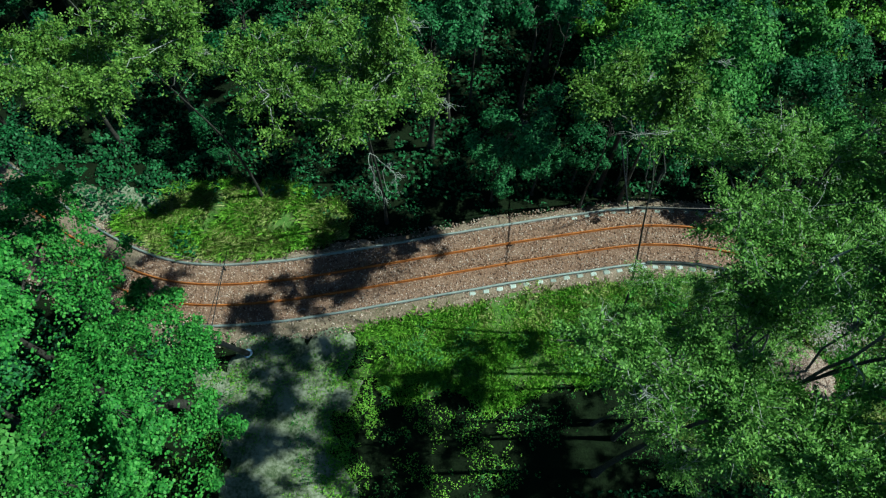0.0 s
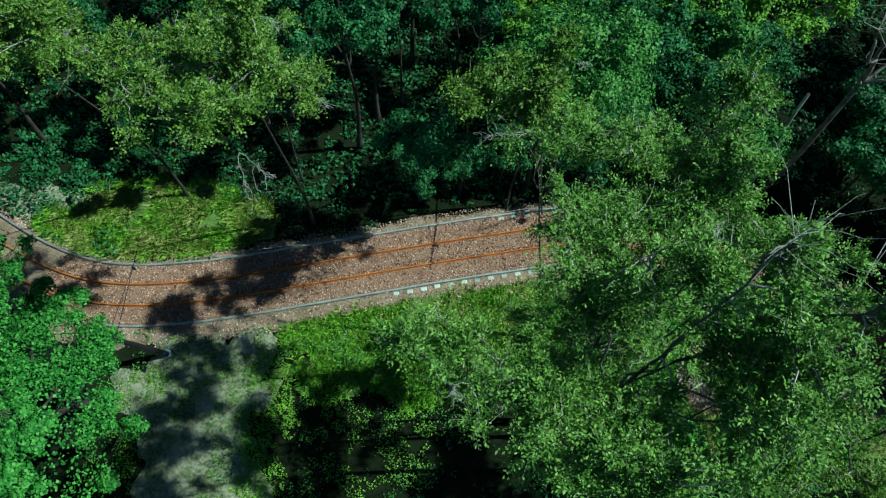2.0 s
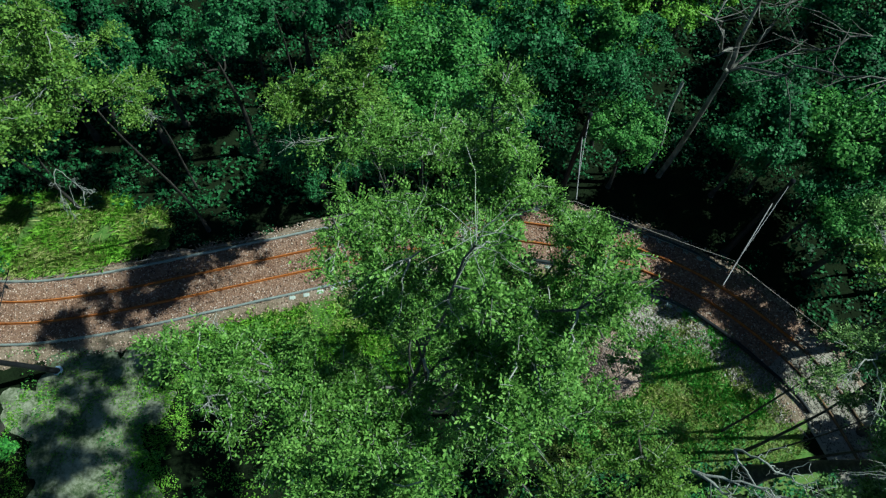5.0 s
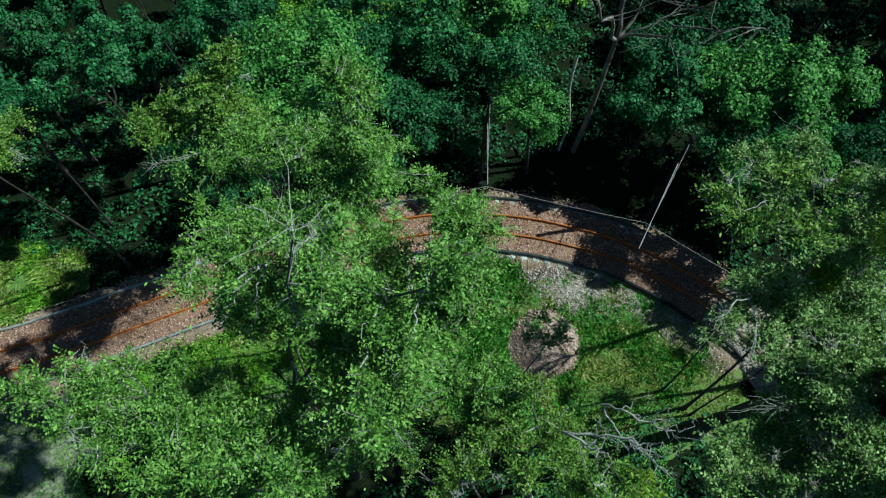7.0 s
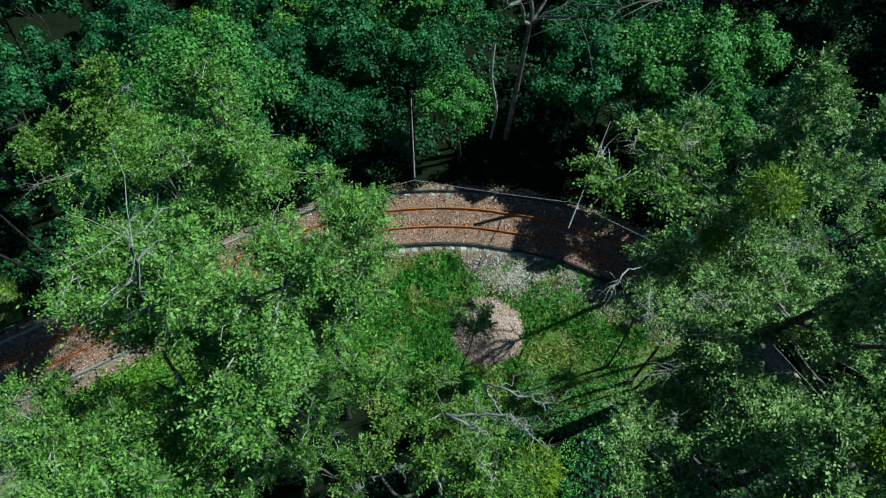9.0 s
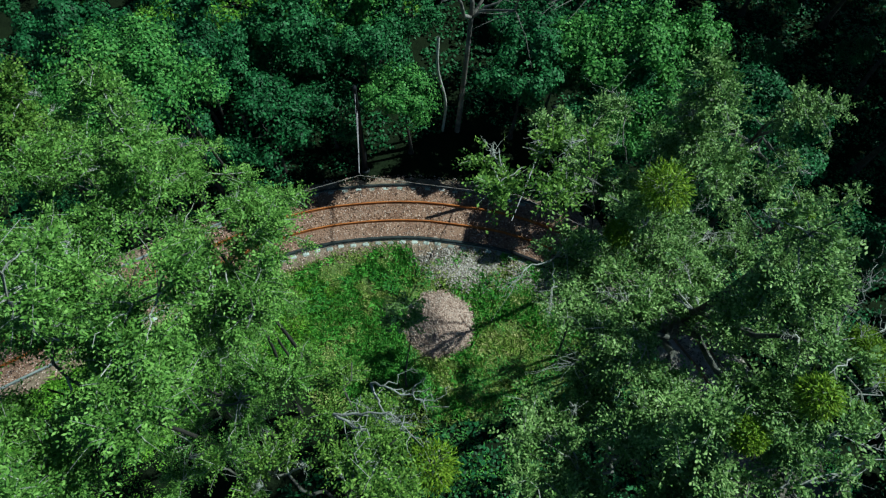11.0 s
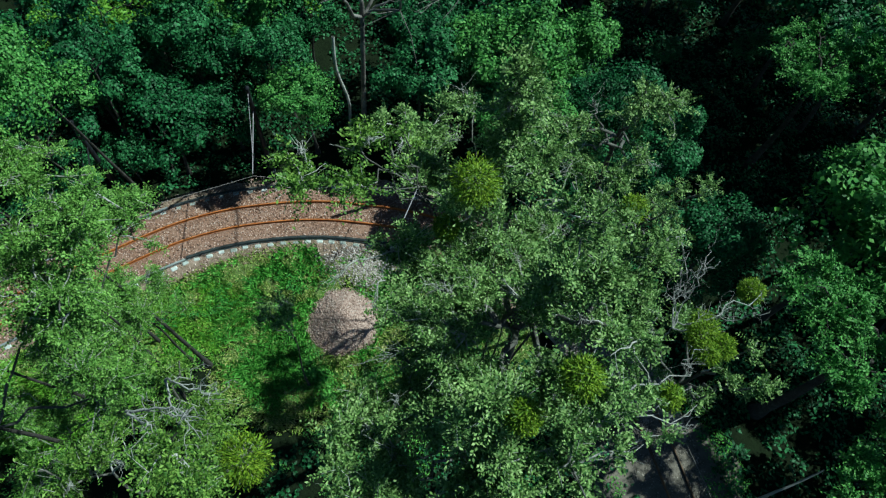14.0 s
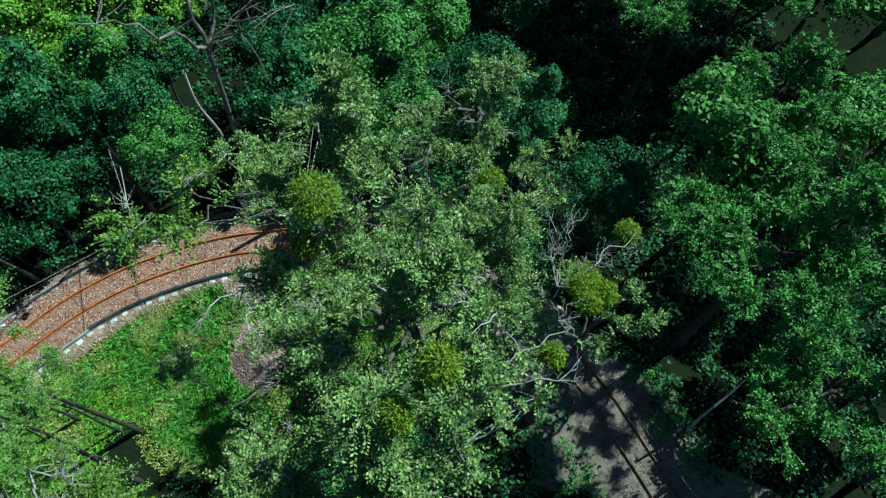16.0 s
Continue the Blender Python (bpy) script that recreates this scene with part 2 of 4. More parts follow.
def leaves_data(rng, pos, normal, length, width, axis=None):
    """One folded four-cornered leaf at every place."""
    n = len(pos)
    rnd = rng.normal(size=(n, 3)) if axis is None else np.cross(axis, normal)
    along = np.cross(normal, rnd)
    along /= np.linalg.norm(along, axis=1)[:, None] + 1e-9
    across = np.cross(normal, along)
    ln = (length * rng.uniform(0.65, 1.25, n))[:, None]
    wd = ln * width
    v = np.empty((n, 4, 3))
    v[:, 0] = pos - along * ln * 0.5
    v[:, 1] = pos + across * wd * 0.5 - normal * ln * 0.1
    v[:, 2] = pos + along * ln * 0.5 - normal * ln * 0.12
    v[:, 3] = pos - across * wd * 0.5 - normal * ln * 0.1
    i = np.arange(n)[:, None] * 4
    f = np.concatenate([i + np.array([[0, 1, 2]]), i + np.array([[0, 2, 3]])], axis=0)
    return v.reshape(-1, 3), f


def bend(a, b, lift, n=7):
    """A bowed way from a to b."""
    t = np.linspace(0, 1, n)[:, None]
    mid = (a + b) / 2 + lift
    return (1 - t) ** 2 * a + 2 * t * (1 - t) * mid + t * t * b


def tree(name, label, base, centre, radii, leaf, leaf_len, leaves, clumps, seed, bark=None, limbs=7, trunk_r=0.22, clump_r=0.5, gaps=-0.15, width=0.62, twigs=True, category="tree", hollow=0.45, group="", ragged=0.4, fill=0.15, bare=0.08, style="shoot"):
    """A tapered trunk with limbs, branches and leaf clumps strung along the branches, so that the crown has gaps and an uneven outline."""
    rng = np.random.default_rng(seed)
    bark = bark or M_BARK
    top = empty(name, base[0], base[1])
    tagged(top, label, category, group)
    c = np.array([centre[0] - base[0], centre[1] - base[1], centre[2]])
    rad = np.array(radii)
    # branch tips spread over the crown's skin
    count = max(14, clumps // 3)
    tips, k = [], 0
    while len(tips) < count and k < count * 6:
        z = 1 - 1.5 * ((k * 0.618034 + 0.1 * rng.random()) % 1.0)
        a = k * 2.399963 + rng.normal() * 0.35
        k += 1
        d = np.array([math.cos(a) * math.sqrt(1 - z * z), math.sin(a) * math.sqrt(1 - z * z), z])
        if noise.noise(Vector(d * 2.1) + Vector((seed * 3.3, 0, 0))) < gaps - 0.3:
            continue
        lobes = 0.92 + 0.3 * noise.noise(Vector(d * 2.3) + Vector((seed * 1.7, 0, 0)))
        tips.append(c + rad * d * lobes * (1 - ragged + 1.35 * ragged * rng.random()) * (1.0 if rng.random() < 0.6 else rng.uniform(0.45, 0.8)))
    tips = np.array(tips)
    # trunk
    lean = np.array([c[0], c[1], 0]) * 0.8
    peak = c[2] + rad[2] * 0.25
    h = np.linspace(0, 1, 12)[:, None]
    wob = np.stack([np.sin(h[:, 0] * 5 + seed), np.cos(h[:, 0] * 4 + seed), 0 * h[:, 0]], axis=1) * 0.34 * h
    way = h ** 1.5 * np.array([lean[0], lean[1], 0]) + h * np.array([0, 0, peak]) + wob
    v, f = tube_data(way + np.array([0, 0, -0.15]), trunk_r * (1.15 - h[:, 0]) * (1 + 0.6 * np.exp(-h[:, 0] * 25)), 9)
    mesh_object("trunk", v, f, M_BARK, top, smooth=True)
    # limbs reach for tips that lie far apart
    chosen = [int(rng.integers(len(tips)))]
    while len(chosen) < min(limbs, len(tips)):
        chosen.append(int(np.argmax(np.min(np.linalg.norm(tips[:, None] - tips[chosen][None], axis=2), axis=1))))
    joints, joint_r, ways = [way[6:]], [np.full(6, trunk_r * 0.35)], {}
    for k in chosen:
        target = tips[k]
        start = way[min(11, max(6, int(5 + 6 * (target[2] / peak) * 0.6 + rng.random() * 1.5)))]
        limb = bend(start, target, np.array([0, 0, 0.14 * np.linalg.norm(target - start)]), 10)
        limb[1:-1] += rng.normal(size=(8, 3)) * 0.12
        rr = np.linspace(trunk_r * 0.34, 0.02, 10)
        v, f = tube_data(limb, rr, 6)
        mesh_object("limb", v, f, M_LIMB if bark is not M_BARK else bark, top, smooth=True)
        joints.append(limb[2:-1])
        joint_r.append(rr[2:-1])
        ways[k] = limb[5:]
    joints, joint_r = np.vstack(joints), np.concatenate(joint_r)
    soup = Soup()
    for k, q in enumerate(tips):
        if k in ways:
            continue
        dist = np.linalg.norm(joints - q, axis=1) + 1.2 * np.maximum(0, joints[:, 2] - q[2])
        j = int(np.argmin(dist))
        tw = bend(joints[j], q, np.array([0, 0, 0.16 * dist[j]]), 7)
        tw[1:-1] += rng.normal(size=(5, 3)) * 0.03 * dist[j]
        soup.add(*tube_data(tw, np.linspace(min(0.032, joint_r[j]), 0.006, 7), 4))
        ways[k] = tw
    # clumps strung along the outer part of every branch
    pts, along = [], []
    for k, w in ways.items():
        if twigs and rng.random() < bare:
            tip = w[-1] + (w[-1] - w[-3]) * 0.5
            ahead = tip - w[-2]
            stem = np.array([w[-3], w[-2], w[-1], (w[-1] + tip) / 2, tip]) + rng.normal(size=(5, 3)) * 0.035
            soup.add(*tube_data(stem, np.array([0.017, 0.014, 0.011, 0.008, 0.004]), 4))
            for _ in range(14):
                a = stem[1] + (tip - stem[1]) * rng.random()
                e = a + (rng.normal(size=3) * np.array([0.6, 0.6, 0.4]) * np.linalg.norm(ahead) + ahead * 0.6) * rng.uniform(0.35, 0.9)
                fork = np.array([a, a + (e - a) * 0.35, a + (e - a) * 0.7, e])
                fork[1:] += rng.normal(size=(3, 3)) * 0.05
                soup.add(*tube_data(fork, np.array([0.009, 0.007, 0.005, 0.003]), 3))
            continue
        length = np.linalg.norm(np.diff(w, axis=0), axis=1).sum()
        n = max(3, int(round(clumps / len(ways) * (0.5 + 0.5 * length / 1.6))))
        u = hollow * 0.7 + (1 - hollow * 0.7) * rng.random(n) ** 0.8
        p = np.stack([np.interp(u, np.linspace(0, 1, len(w)), w[:, i]) for i in range(3)], axis=1)
        p += rng.normal(size=(n, 3)) * np.array([0.3, 0.3, 0.2]) * (0.4 + 0.6 * (1 - u))[:, None] * clump_r * 1.5
        pts.append(p)
        d = w[-1] - w[-3]
        along.append(np.repeat(d[None] / (np.linalg.norm(d) + 1e-6), n, axis=0))
        if twigs:
            for q in p[::2]:
                i = int(np.argmin(np.linalg.norm(w - q, axis=1)))
                a = w[max(0, i - 1)]
                e = q + (q - a) * 0.7 + rng.normal(size=3) * clump_r * 0.3
                soup.add(*tube_data(np.array([a, q, e]), np.array([0.013, 0.009, 0.004]), 3))
    pts, along = np.vstack(pts), np.vstack(along)
    if style == "dome":
        # rounded clumps: leaves lie like shingles on small domes, so that every clump has a lit and a shaded flank
        size = clump_r * rng.uniform(0.55, 1.3, len(pts))
        per = rng.choice(len(pts), leaves, p=size ** 2 / (size ** 2).sum())
        out = (pts - c) / rad
        out /= np.linalg.norm(out, axis=1)[:, None] + 1e-9
        d = rng.normal(size=(leaves, 3)) + 0.7 * out[per] + np.array([0, 0, 0.5])
        d /= np.linalg.norm(d, axis=1)[:, None] + 1e-9
        pos = pts[per] + d * (size[per] * rng.uniform(0.5, 1.08, leaves))[:, None] * np.array([1, 1, 0.8])
        nor = d + np.array([0, 0, 0.35]) + rng.normal(size=(leaves, 3)) * 0.42
        axis = rng.normal(size=(leaves, 3)) + 0.9 * d + np.array([0, 0, -0.3])
        inner = int(leaves * fill)
        if inner:
            d = rng.normal(size=(inner, 3))
            d[:, 2] = np.abs(d[:, 2]) - 0.25
            d /= np.linalg.norm(d, axis=1)[:, None] + 1e-9
            pos[:inner] = c + rad * d * rng.uniform(0.6, 0.86, inner)[:, None]
            nor[:inner] = d + rng.normal(size=(inner, 3)) * 0.5
    else:
        # leafy shoots: leaves stand in two rows along every shoot
        row = 13 if twigs else 8
        shoots = leaves // row
        size = clump_r * rng.uniform(0.4, 1.4, len(pts))
        share = size ** 2.4
        per = rng.choice(len(pts), shoots, p=share / share.sum())
        size = size[per] * np.where(rng.random(shoots) < fill, rng.uniform(1.2, 1.8, shoots), 1.0)
        out = pts[per] - c
        out /= np.linalg.norm(out, axis=1)[:, None] + 1e-9
        way_to = rng.normal(size=(shoots, 3)) * np.array([1, 1, 0.6])
        way_to /= np.linalg.norm(way_to, axis=1)[:, None]
        way_to = way_to + 0.45 * along[per] + 0.35 * out + np.array([0, 0, 0.1])
        way_to /= np.linalg.norm(way_to, axis=1)[:, None] + 1e-9
        root = pts[per] + rng.normal(size=(shoots, 3)) * size[:, None] * 0.17
        reach = size * (rng.uniform(0.65, 1.35, shoots) if twigs else rng.uniform(0.75, 1.5, shoots))
        face = np.array([0, 0, 0.75]) + 0.3 * out + rng.normal(size=(shoots, 3)) * 0.6
        face -= way_to * (face * way_to).sum(axis=1)[:, None]
        face /= np.linalg.norm(face, axis=1)[:, None] + 1e-9
        flank = np.cross(face, way_to)
        u = (np.arange(row)[None, :] + rng.random((shoots, row))) / row
        hand = np.where(np.arange(row) % 2 == 0, 1.0, -1.0)[None, :, None]
        pos = root[:, None] + way_to[:, None] * (reach[:, None] * u)[:, :, None] + flank[:, None] * hand * leaf_len * 0.42
        pos[:, :, 2] -= 0.3 * reach[:, None] * u ** 2
        axis = way_to[:, None] * 0.65 + flank[:, None] * hand * 0.75 + rng.normal(size=(shoots, row, 3)) * 0.25
        nor = face[:, None] + rng.normal(size=(shoots, row, 3)) * 0.38
        if twigs:
            for k in range(0, shoots, 12):
                bow = np.array([[0, 0, 0], [0, 0, -0.075], [0, 0, -0.3]]) * reach[k]
                soup.add(*tube_data(root[k] + way_to[k] * reach[k] * np.array([[0.0], [0.5], [1.0]]) + bow, np.array([0.009, 0.007, 0.004]), 3))
    if twigs:
        tagged(soup.make("branchwork", M_PALEBARK if bark is not M_BARK else bark, top), kind="stuff")
    pos, axis, nor = pos.reshape(-1, 3), axis.reshape(-1, 3), nor.reshape(-1, 3)
    nor /= np.linalg.norm(nor, axis=1)[:, None] + 1e-9
    v, f = leaves_data(rng, pos, nor, leaf_len, width, axis)
    mesh_object("crown", v, f, leaf, top)
    return top


def stones_data(rng, pos, size):
    """Irregular six-cornered stones."""
    n = len(pos)
    corner = np.array([[1, 0, 0], [0, 1, 0], [-1, 0, 0], [0, -1, 0], [0, 0, 1], [0, 0, -1]], dtype=float)
    v = corner[None] * rng.uniform(0.6, 1.3, (n, 6, 1)) + rng.normal(size=(n, 6, 3)) * 0.22
    a = rng.uniform(0, 6.28, n)
    ca, sa = np.cos(a)[:, None], np.sin(a)[:, None]
    x, y = v[:, :, 0] * ca - v[:, :, 1] * sa, v[:, :, 0] * sa + v[:, :, 1] * ca
    v[:, :, 0], v[:, :, 1] = x, y
    v *= (size * rng.uniform(0.6, 1.4, n))[:, None, None]
    v[:, :, 2] *= 0.8
    v += pos[:, None, :]
    tri = np.array([[0, 1, 4], [1, 2, 4], [2, 3, 4], [3, 0, 4], [1, 0, 5], [2, 1, 5], [3, 2, 5], [0, 3, 5]])
    f = (np.arange(n)[:, None, None] * 6 + tri[None]).reshape(-1, 3)
    return v.reshape(-1, 3), f


# ---- the track's line ----
CENTRE = spline([(-40, 32), (-30, 24.6), (-23.3, 19.4), (-19.2, 16.6), (-15.6, 14.95), (-12.2, 14.4), (-8.6, 14.5), (-5.5, 14.85), (0.2, 15.7), (4.9, 16.4), (7.9, 16.8), (11.7, 17.25), (13.8, 17.3),
                 (16.2, 17.05), (18.8, 16.42), (20.95, 15.68), (22.95, 14.72), (26.2, 12.75), (28.9, 10.2), (31.5, 6.6), (33.0, 1.5), (33.4, -3.5), (32.85, -8.3), (31.9, -13), (29.5, -20), (25, -28)])
GAUGE_HALF, BED_HALF = 0.635, 1.8
xs = CENTRE[:, 0]


def near_track(p):
    return np.min(np.linalg.norm(CENTRE[None, ::3] - np.asarray(p)[:, None, :2], axis=2), axis=1)


# ---- ground ----
def build_ground():
    inner = np.arange(-60, 100.1, 1.0)
    outer = np.array([900.0, 500, 260, 160])
    gx = np.concatenate([-outer, inner, outer[::-1] + 100 - 90])
    gy = np.concatenate([-outer, np.arange(-60, 80.1, 1.0), outer[::-1]])
    gx, gy = np.sort(gx), np.sort(gy)
    x, y = np.meshgrid(gx, gy)
    p = np.stack([x.ravel(), y.ravel()], axis=1)
    z = 0.14 * fbm(p, 0.21, 2.0) + 0.07 * fbm(p, 0.6, 5.0)
    z = z * np.clip((near_track(p) - 2.2) / 3.0, 0, 1) - 0.04
    v = np.column_stack([p, z])
    nx, ny = len(gx), len(gy)
    i = (np.arange(ny - 1)[:, None] * nx + np.arange(nx - 1)[None, :]).ravel()
    f = np.stack([i, i + 1, i + nx + 1, i + nx], axis=1)
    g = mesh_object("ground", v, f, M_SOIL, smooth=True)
    tagged(g, "woodland soil darkened for tree shade, with patchy low green growth", "ground", kind="structure")


build_ground()


def patch(name, label, centre, radii, mat, seed, z=0.06, turn=0.0, category="ground"):
    """A thin uneven-edged sheet of another soil."""
    n, rings = 120, 10
    v, f = [], []
    for j in range(rings + 1):
        for i in range(n):
            a = 2 * math.pi * i / n
            w = 1 + 0.4 * noise.noise(Vector((math.cos(a) * 1.8 + seed, math.sin(a) * 1.8, seed))) + 0.3 * noise.noise(Vector((math.cos(a) * 6, math.sin(a) * 6 + seed, 0))) + 0.12 * noise.noise(Vector((math.cos(a) * 17, math.sin(a) * 17 + seed, 0)))
            k = j / rings
            x, y = radii[0] * math.cos(a) * w * k, radii[1] * math.sin(a) * w * k
            ct, st = math.cos(radians(turn)), math.sin(radians(turn))
            px, py = centre[0] + x * ct - y * st, centre[1] + x * st + y * ct
            v.append((px, py, z + 0.03 * noise.noise(Vector((px * 0.9, py * 0.9, 0))) - (0.16 * k ** 6)))
    for j in range(rings):
        for i in range(n):
            f.append((j * n + i, j * n + (i + 1) % n, (j + 1) * n + (i + 1) % n, (j + 1) * n + i))
    ob = mesh_object(name, v, f, mat, smooth=True)
    return tagged(ob, label, category, kind="structure")


patch("dirt_path", "pale trodden dirt path running up to the track", (-8.1, 6.4), (4.5, 7.8), M_DIRT, 3.0, turn=6)
patch("gravel_patch", "grey spilled gravel beside the track", (22.6, 11.1), (3.3, 1.9), M_GREYSTONE, 7.0, turn=-38)
patch("gravel_strip", "pale stony strip beside the track", (28.0, 6.6), (3.8, 1.1), M_GREYSTONE, 9.0, turn=-58)
patch("gravel_yard", "pale grey gravel round the track", (32.7, -8.8), (9.5, 3.9), M_GREYSTONE, 11.0, turn=97, z=0.125)
patch("sward_verge", "green mossy sward along the track", (5.5, 11.6), (9.5, 3.4), M_SWARD, 12.0, turn=4, z=0.045)
patch("sward_clearing", "green mossy sward in the clearing", (20.5, 7.4), (8.6, 5.2), M_SWARD, 13.0, turn=-20, z=0.045)
patch("sward_bank", "green sward between the edging and the clearing", (14.6, 12.0), (7.6, 3.2), M_SWARD, 16.0, turn=6, z=0.04)
patch("sward_edge", "green sward at the foot of the poplars", (25.6, 3.6), (5.0, 3.0), M_SWARD, 18.0, turn=-30, z=0.05)
patch("sward_meadow", "yellowish green sward beside the track", (-11.5, 19.2), (7.5, 3.0), M_SWARD, 14.0, turn=-4, z=0.045)
patch("bare_soil", "bare dusty soil under trees", (-17.5, 20.2), (4.5, 1.6), M_DIRT, 15.0, turn=-20)


# ---- ballast, rails and edging ----
def build_track():
    v, f = sweep_data(CENTRE, [(-BED_HALF - 0.35, -0.1), (BED_HALF + 0.35, -0.1), (BED_HALF + 0.1, 0.06), (BED_HALF - 0.2, 0.1), (0.75, 0.1), (0.6, 0.08), (0, 0.1), (-0.6, 0.08), (-0.75, 0.1), (-BED_HALF + 0.2, 0.1), (-BED_HALF - 0.1, 0.06)])
    grey = f.reshape(-1, 11, 4)[:, 0, 0] // 11
    west = int(np.argmax(xs > -17.2))
    cut = int(np.argmax((CENTRE[:, 1] < 8.5) & (xs > 20)))
    for lot, mat, label in ((grey < west, M_VERGE, "overgrown stony bed of the tram track"), ((grey >= west) & (grey < cut), M_BALLAST, "reddish crushed-stone ballast bed of the tram track"), (grey >= cut, M_GREYSTONE, "grey gravelled bed of the tram track")):
        bed = mesh_object("ballast_bed", v, f.reshape(-1, 11, 4)[lot].reshape(-1, 4), mat)
        tagged(bed, label, "track bed", kind="structure")
    keep = (xs > -17.5) & (CENTRE[:, 1] > -14)
    line = CENTRE[keep]
    rng = np.random.default_rng(5)
    n = 46000
    k = rng.integers(0, len(line) - 1, n)
    d = np.gradient(line, axis=0)
    d /= np.linalg.norm(d, axis=1)[:, None]
    o = rng.uniform(-BED_HALF - 0.15, BED_HALF + 0.15, n)
    o = np.where(np.abs(np.abs(o) - GAUGE_HALF) < 0.09, o + 0.19, o)
    pos = line[k] + d[k] * rng.uniform(0, 0.25, n)[:, None] + o[:, None] * np.stack([-d[k, 1], d[k, 0]], axis=1)
    v, f = stones_data(rng, np.column_stack([pos, 0.085 + rng.uniform(-0.02, 0.05, n)]), 0.043)
    far = np.repeat(pos[:, 1] < 8.5 + rng.normal(size=n) * 1.2, 8)
    rust = np.repeat(np.abs(np.abs(o) - GAUGE_HALF) + rng.normal(size=n) * 0.16 < 0.42, 8)
    st = mesh_object("ballast_stone", v, f[rust & ~far], M_RUSTSTONE)
    tagged(st, "loose rust-stained stones along the rails", "ballast", kind="stuff")
    st = mesh_object("ballast_stone", v, f[~far & ~rust], M_STONE)
    tagged(st, "loose reddish and grey crushed stones", "ballast", kind="stuff")
    st = mesh_object("ballast_stone", v, f[far], M_GREYSTONE)
    tagged(st, "loose grey crushed stones round the rails", "ballast", kind="stuff")
    track = empty("tram_track", 0, 0)
    tagged(track, "pair of rust-orange steel tram rails in ballast", "tram track")
    rail = [(-0.06, 0.06), (0.06, 0.06), (0.06, 0.075), (0.012, 0.09), (0.012, 0.165), (0.036, 0.175), (0.036, 0.205), (0.028, 0.212), (-0.028, 0.212), (-0.036, 0.205), (-0.036, 0.175), (-0.012, 0.165), (-0.012, 0.09), (-0.06, 0.075)]
    for o in (-GAUGE_HALF, GAUGE_HALF):
        for lot, mat in ((slice(0, cut + 1), M_RAIL), (slice(cut, None), M_OLDRAIL)):
            v, f = sweep_data(side(CENTRE, o)[lot], [(x * 0.98, z + 0.05) for x, z in rail])
            mesh_object("rail", v, f, mat, track)


build_track()


def build_verge(name, lo, hi, seed):
    """A strip of stony brown soil between the edging and the grass."""
    keep = (xs > -24) & (CENTRE[:, 1] > 5)
    line = CENTRE[keep]
    n = len(line)
    rows = 8
    v = np.zeros((n, rows, 3))
    u = np.arange(n) * 0.25
    for j in range(rows):
        k = j / (rows - 1)
        far = hi + 0.55 * np.array([noise.noise(Vector((a * 0.35, seed, 0))) + 0.5 * noise.noise(Vector((a * 1.3, seed, 4))) for a in u])
        edge = (lo + (far - lo) * k)
        v[:, j, :2] = line[:, :2]
        d = np.gradient(line, axis=0)
        d /= np.linalg.norm(d, axis=1)[:, None]
        v[:, j, :2] += edge[:, None] * np.stack([-d[:, 1], d[:, 0]], axis=1)
        v[:, j, 2] = 0.075 - 0.13 * k ** 3 + 0.02 * np.sin(u * 3.1 + j)
    i = (np.arange(n - 1)[:, None] * rows + np.arange(rows - 1)[None, :]).ravel()
    f = np.stack([i, i + 1, i + rows + 1, i + rows], axis=1)
    tagged(mesh_object(name, v.reshape(-1, 3), f, M_VERGE, smooth=True), "brown stony soil strip beside the track edging", "soil", kind="structure")
    rng = np.random.default_rng(int(seed))
    m = 3800
    k = rng.integers(0, n - 1, m)
    d = np.gradient(line, axis=0)
    d /= np.linalg.norm(d, axis=1)[:, None]
    o = lo + (hi - lo) * 1.25 * rng.random(m) ** 1.3
    p = line[k] + d[k] * rng.uniform(0, 0.25, m)[:, None] + o[:, None] * np.stack([-d[k, 1], d[k, 0]], axis=1)
    v, f = stones_data(rng, np.column_stack([p, np.full(m, 0.06)]), 0.05)
    tagged(mesh_object("verge_stone", v, f, M_STONE), "loose grey and brown stones beside the edging", "stones", kind="stuff")


build_verge("verge_inner", -1.95, -2.9, 61.0)
build_verge("verge_outer", 1.95, 2.5, 62.0)


def gravel(name, label, centre, radii, turn, count, size, seed):
    """Loose stones thinning out towards the edge of an oval."""
    rng = np.random.default_rng(seed)
    q = np.clip(rng.normal(size=(count, 2)) * 0.42, -1.2, 1.2) * np.array(radii)
    ct, st = math.cos(radians(turn)), math.sin(radians(turn))
    p = np.column_stack([centre[0] + q[:, 0] * ct - q[:, 1] * st, centre[1] + q[:, 0] * st + q[:, 1] * ct])
    p = p[near_track(p) > 2.0]
    v, f = stones_data(rng, np.column_stack([p, np.full(len(p), 0.085)]), size)
    tagged(mesh_object(name, v, f, M_PALESTONE), label, "stones", kind="stuff")


gravel("spilled_gravel", "pale grey loose gravel spilled beside the edging", (22.7, 10.9), (2.8, 1.5), -32, 3200, 0.06, 81)
gravel("spilled_gravel", "pale pinkish loose gravel along the track verge", (27.2, 8.0), (3.4, 1.1), -52, 2600, 0.055, 82)


def block_mesh(name, mat, size, bevel=0.02):
    bm = bmesh.new()
    bmesh.ops.create_cube(bm, size=1, matrix=Matrix.Diagonal((*size, 1)))
    bmesh.ops.bevel(bm, geom=bm.edges[:], offset=bevel, segments=1, affect="EDGES")
    me = bpy.data.meshes.new(name)
    bm.to_mesh(me)
    bm.free()
    me.materials.append(mat)
    return me


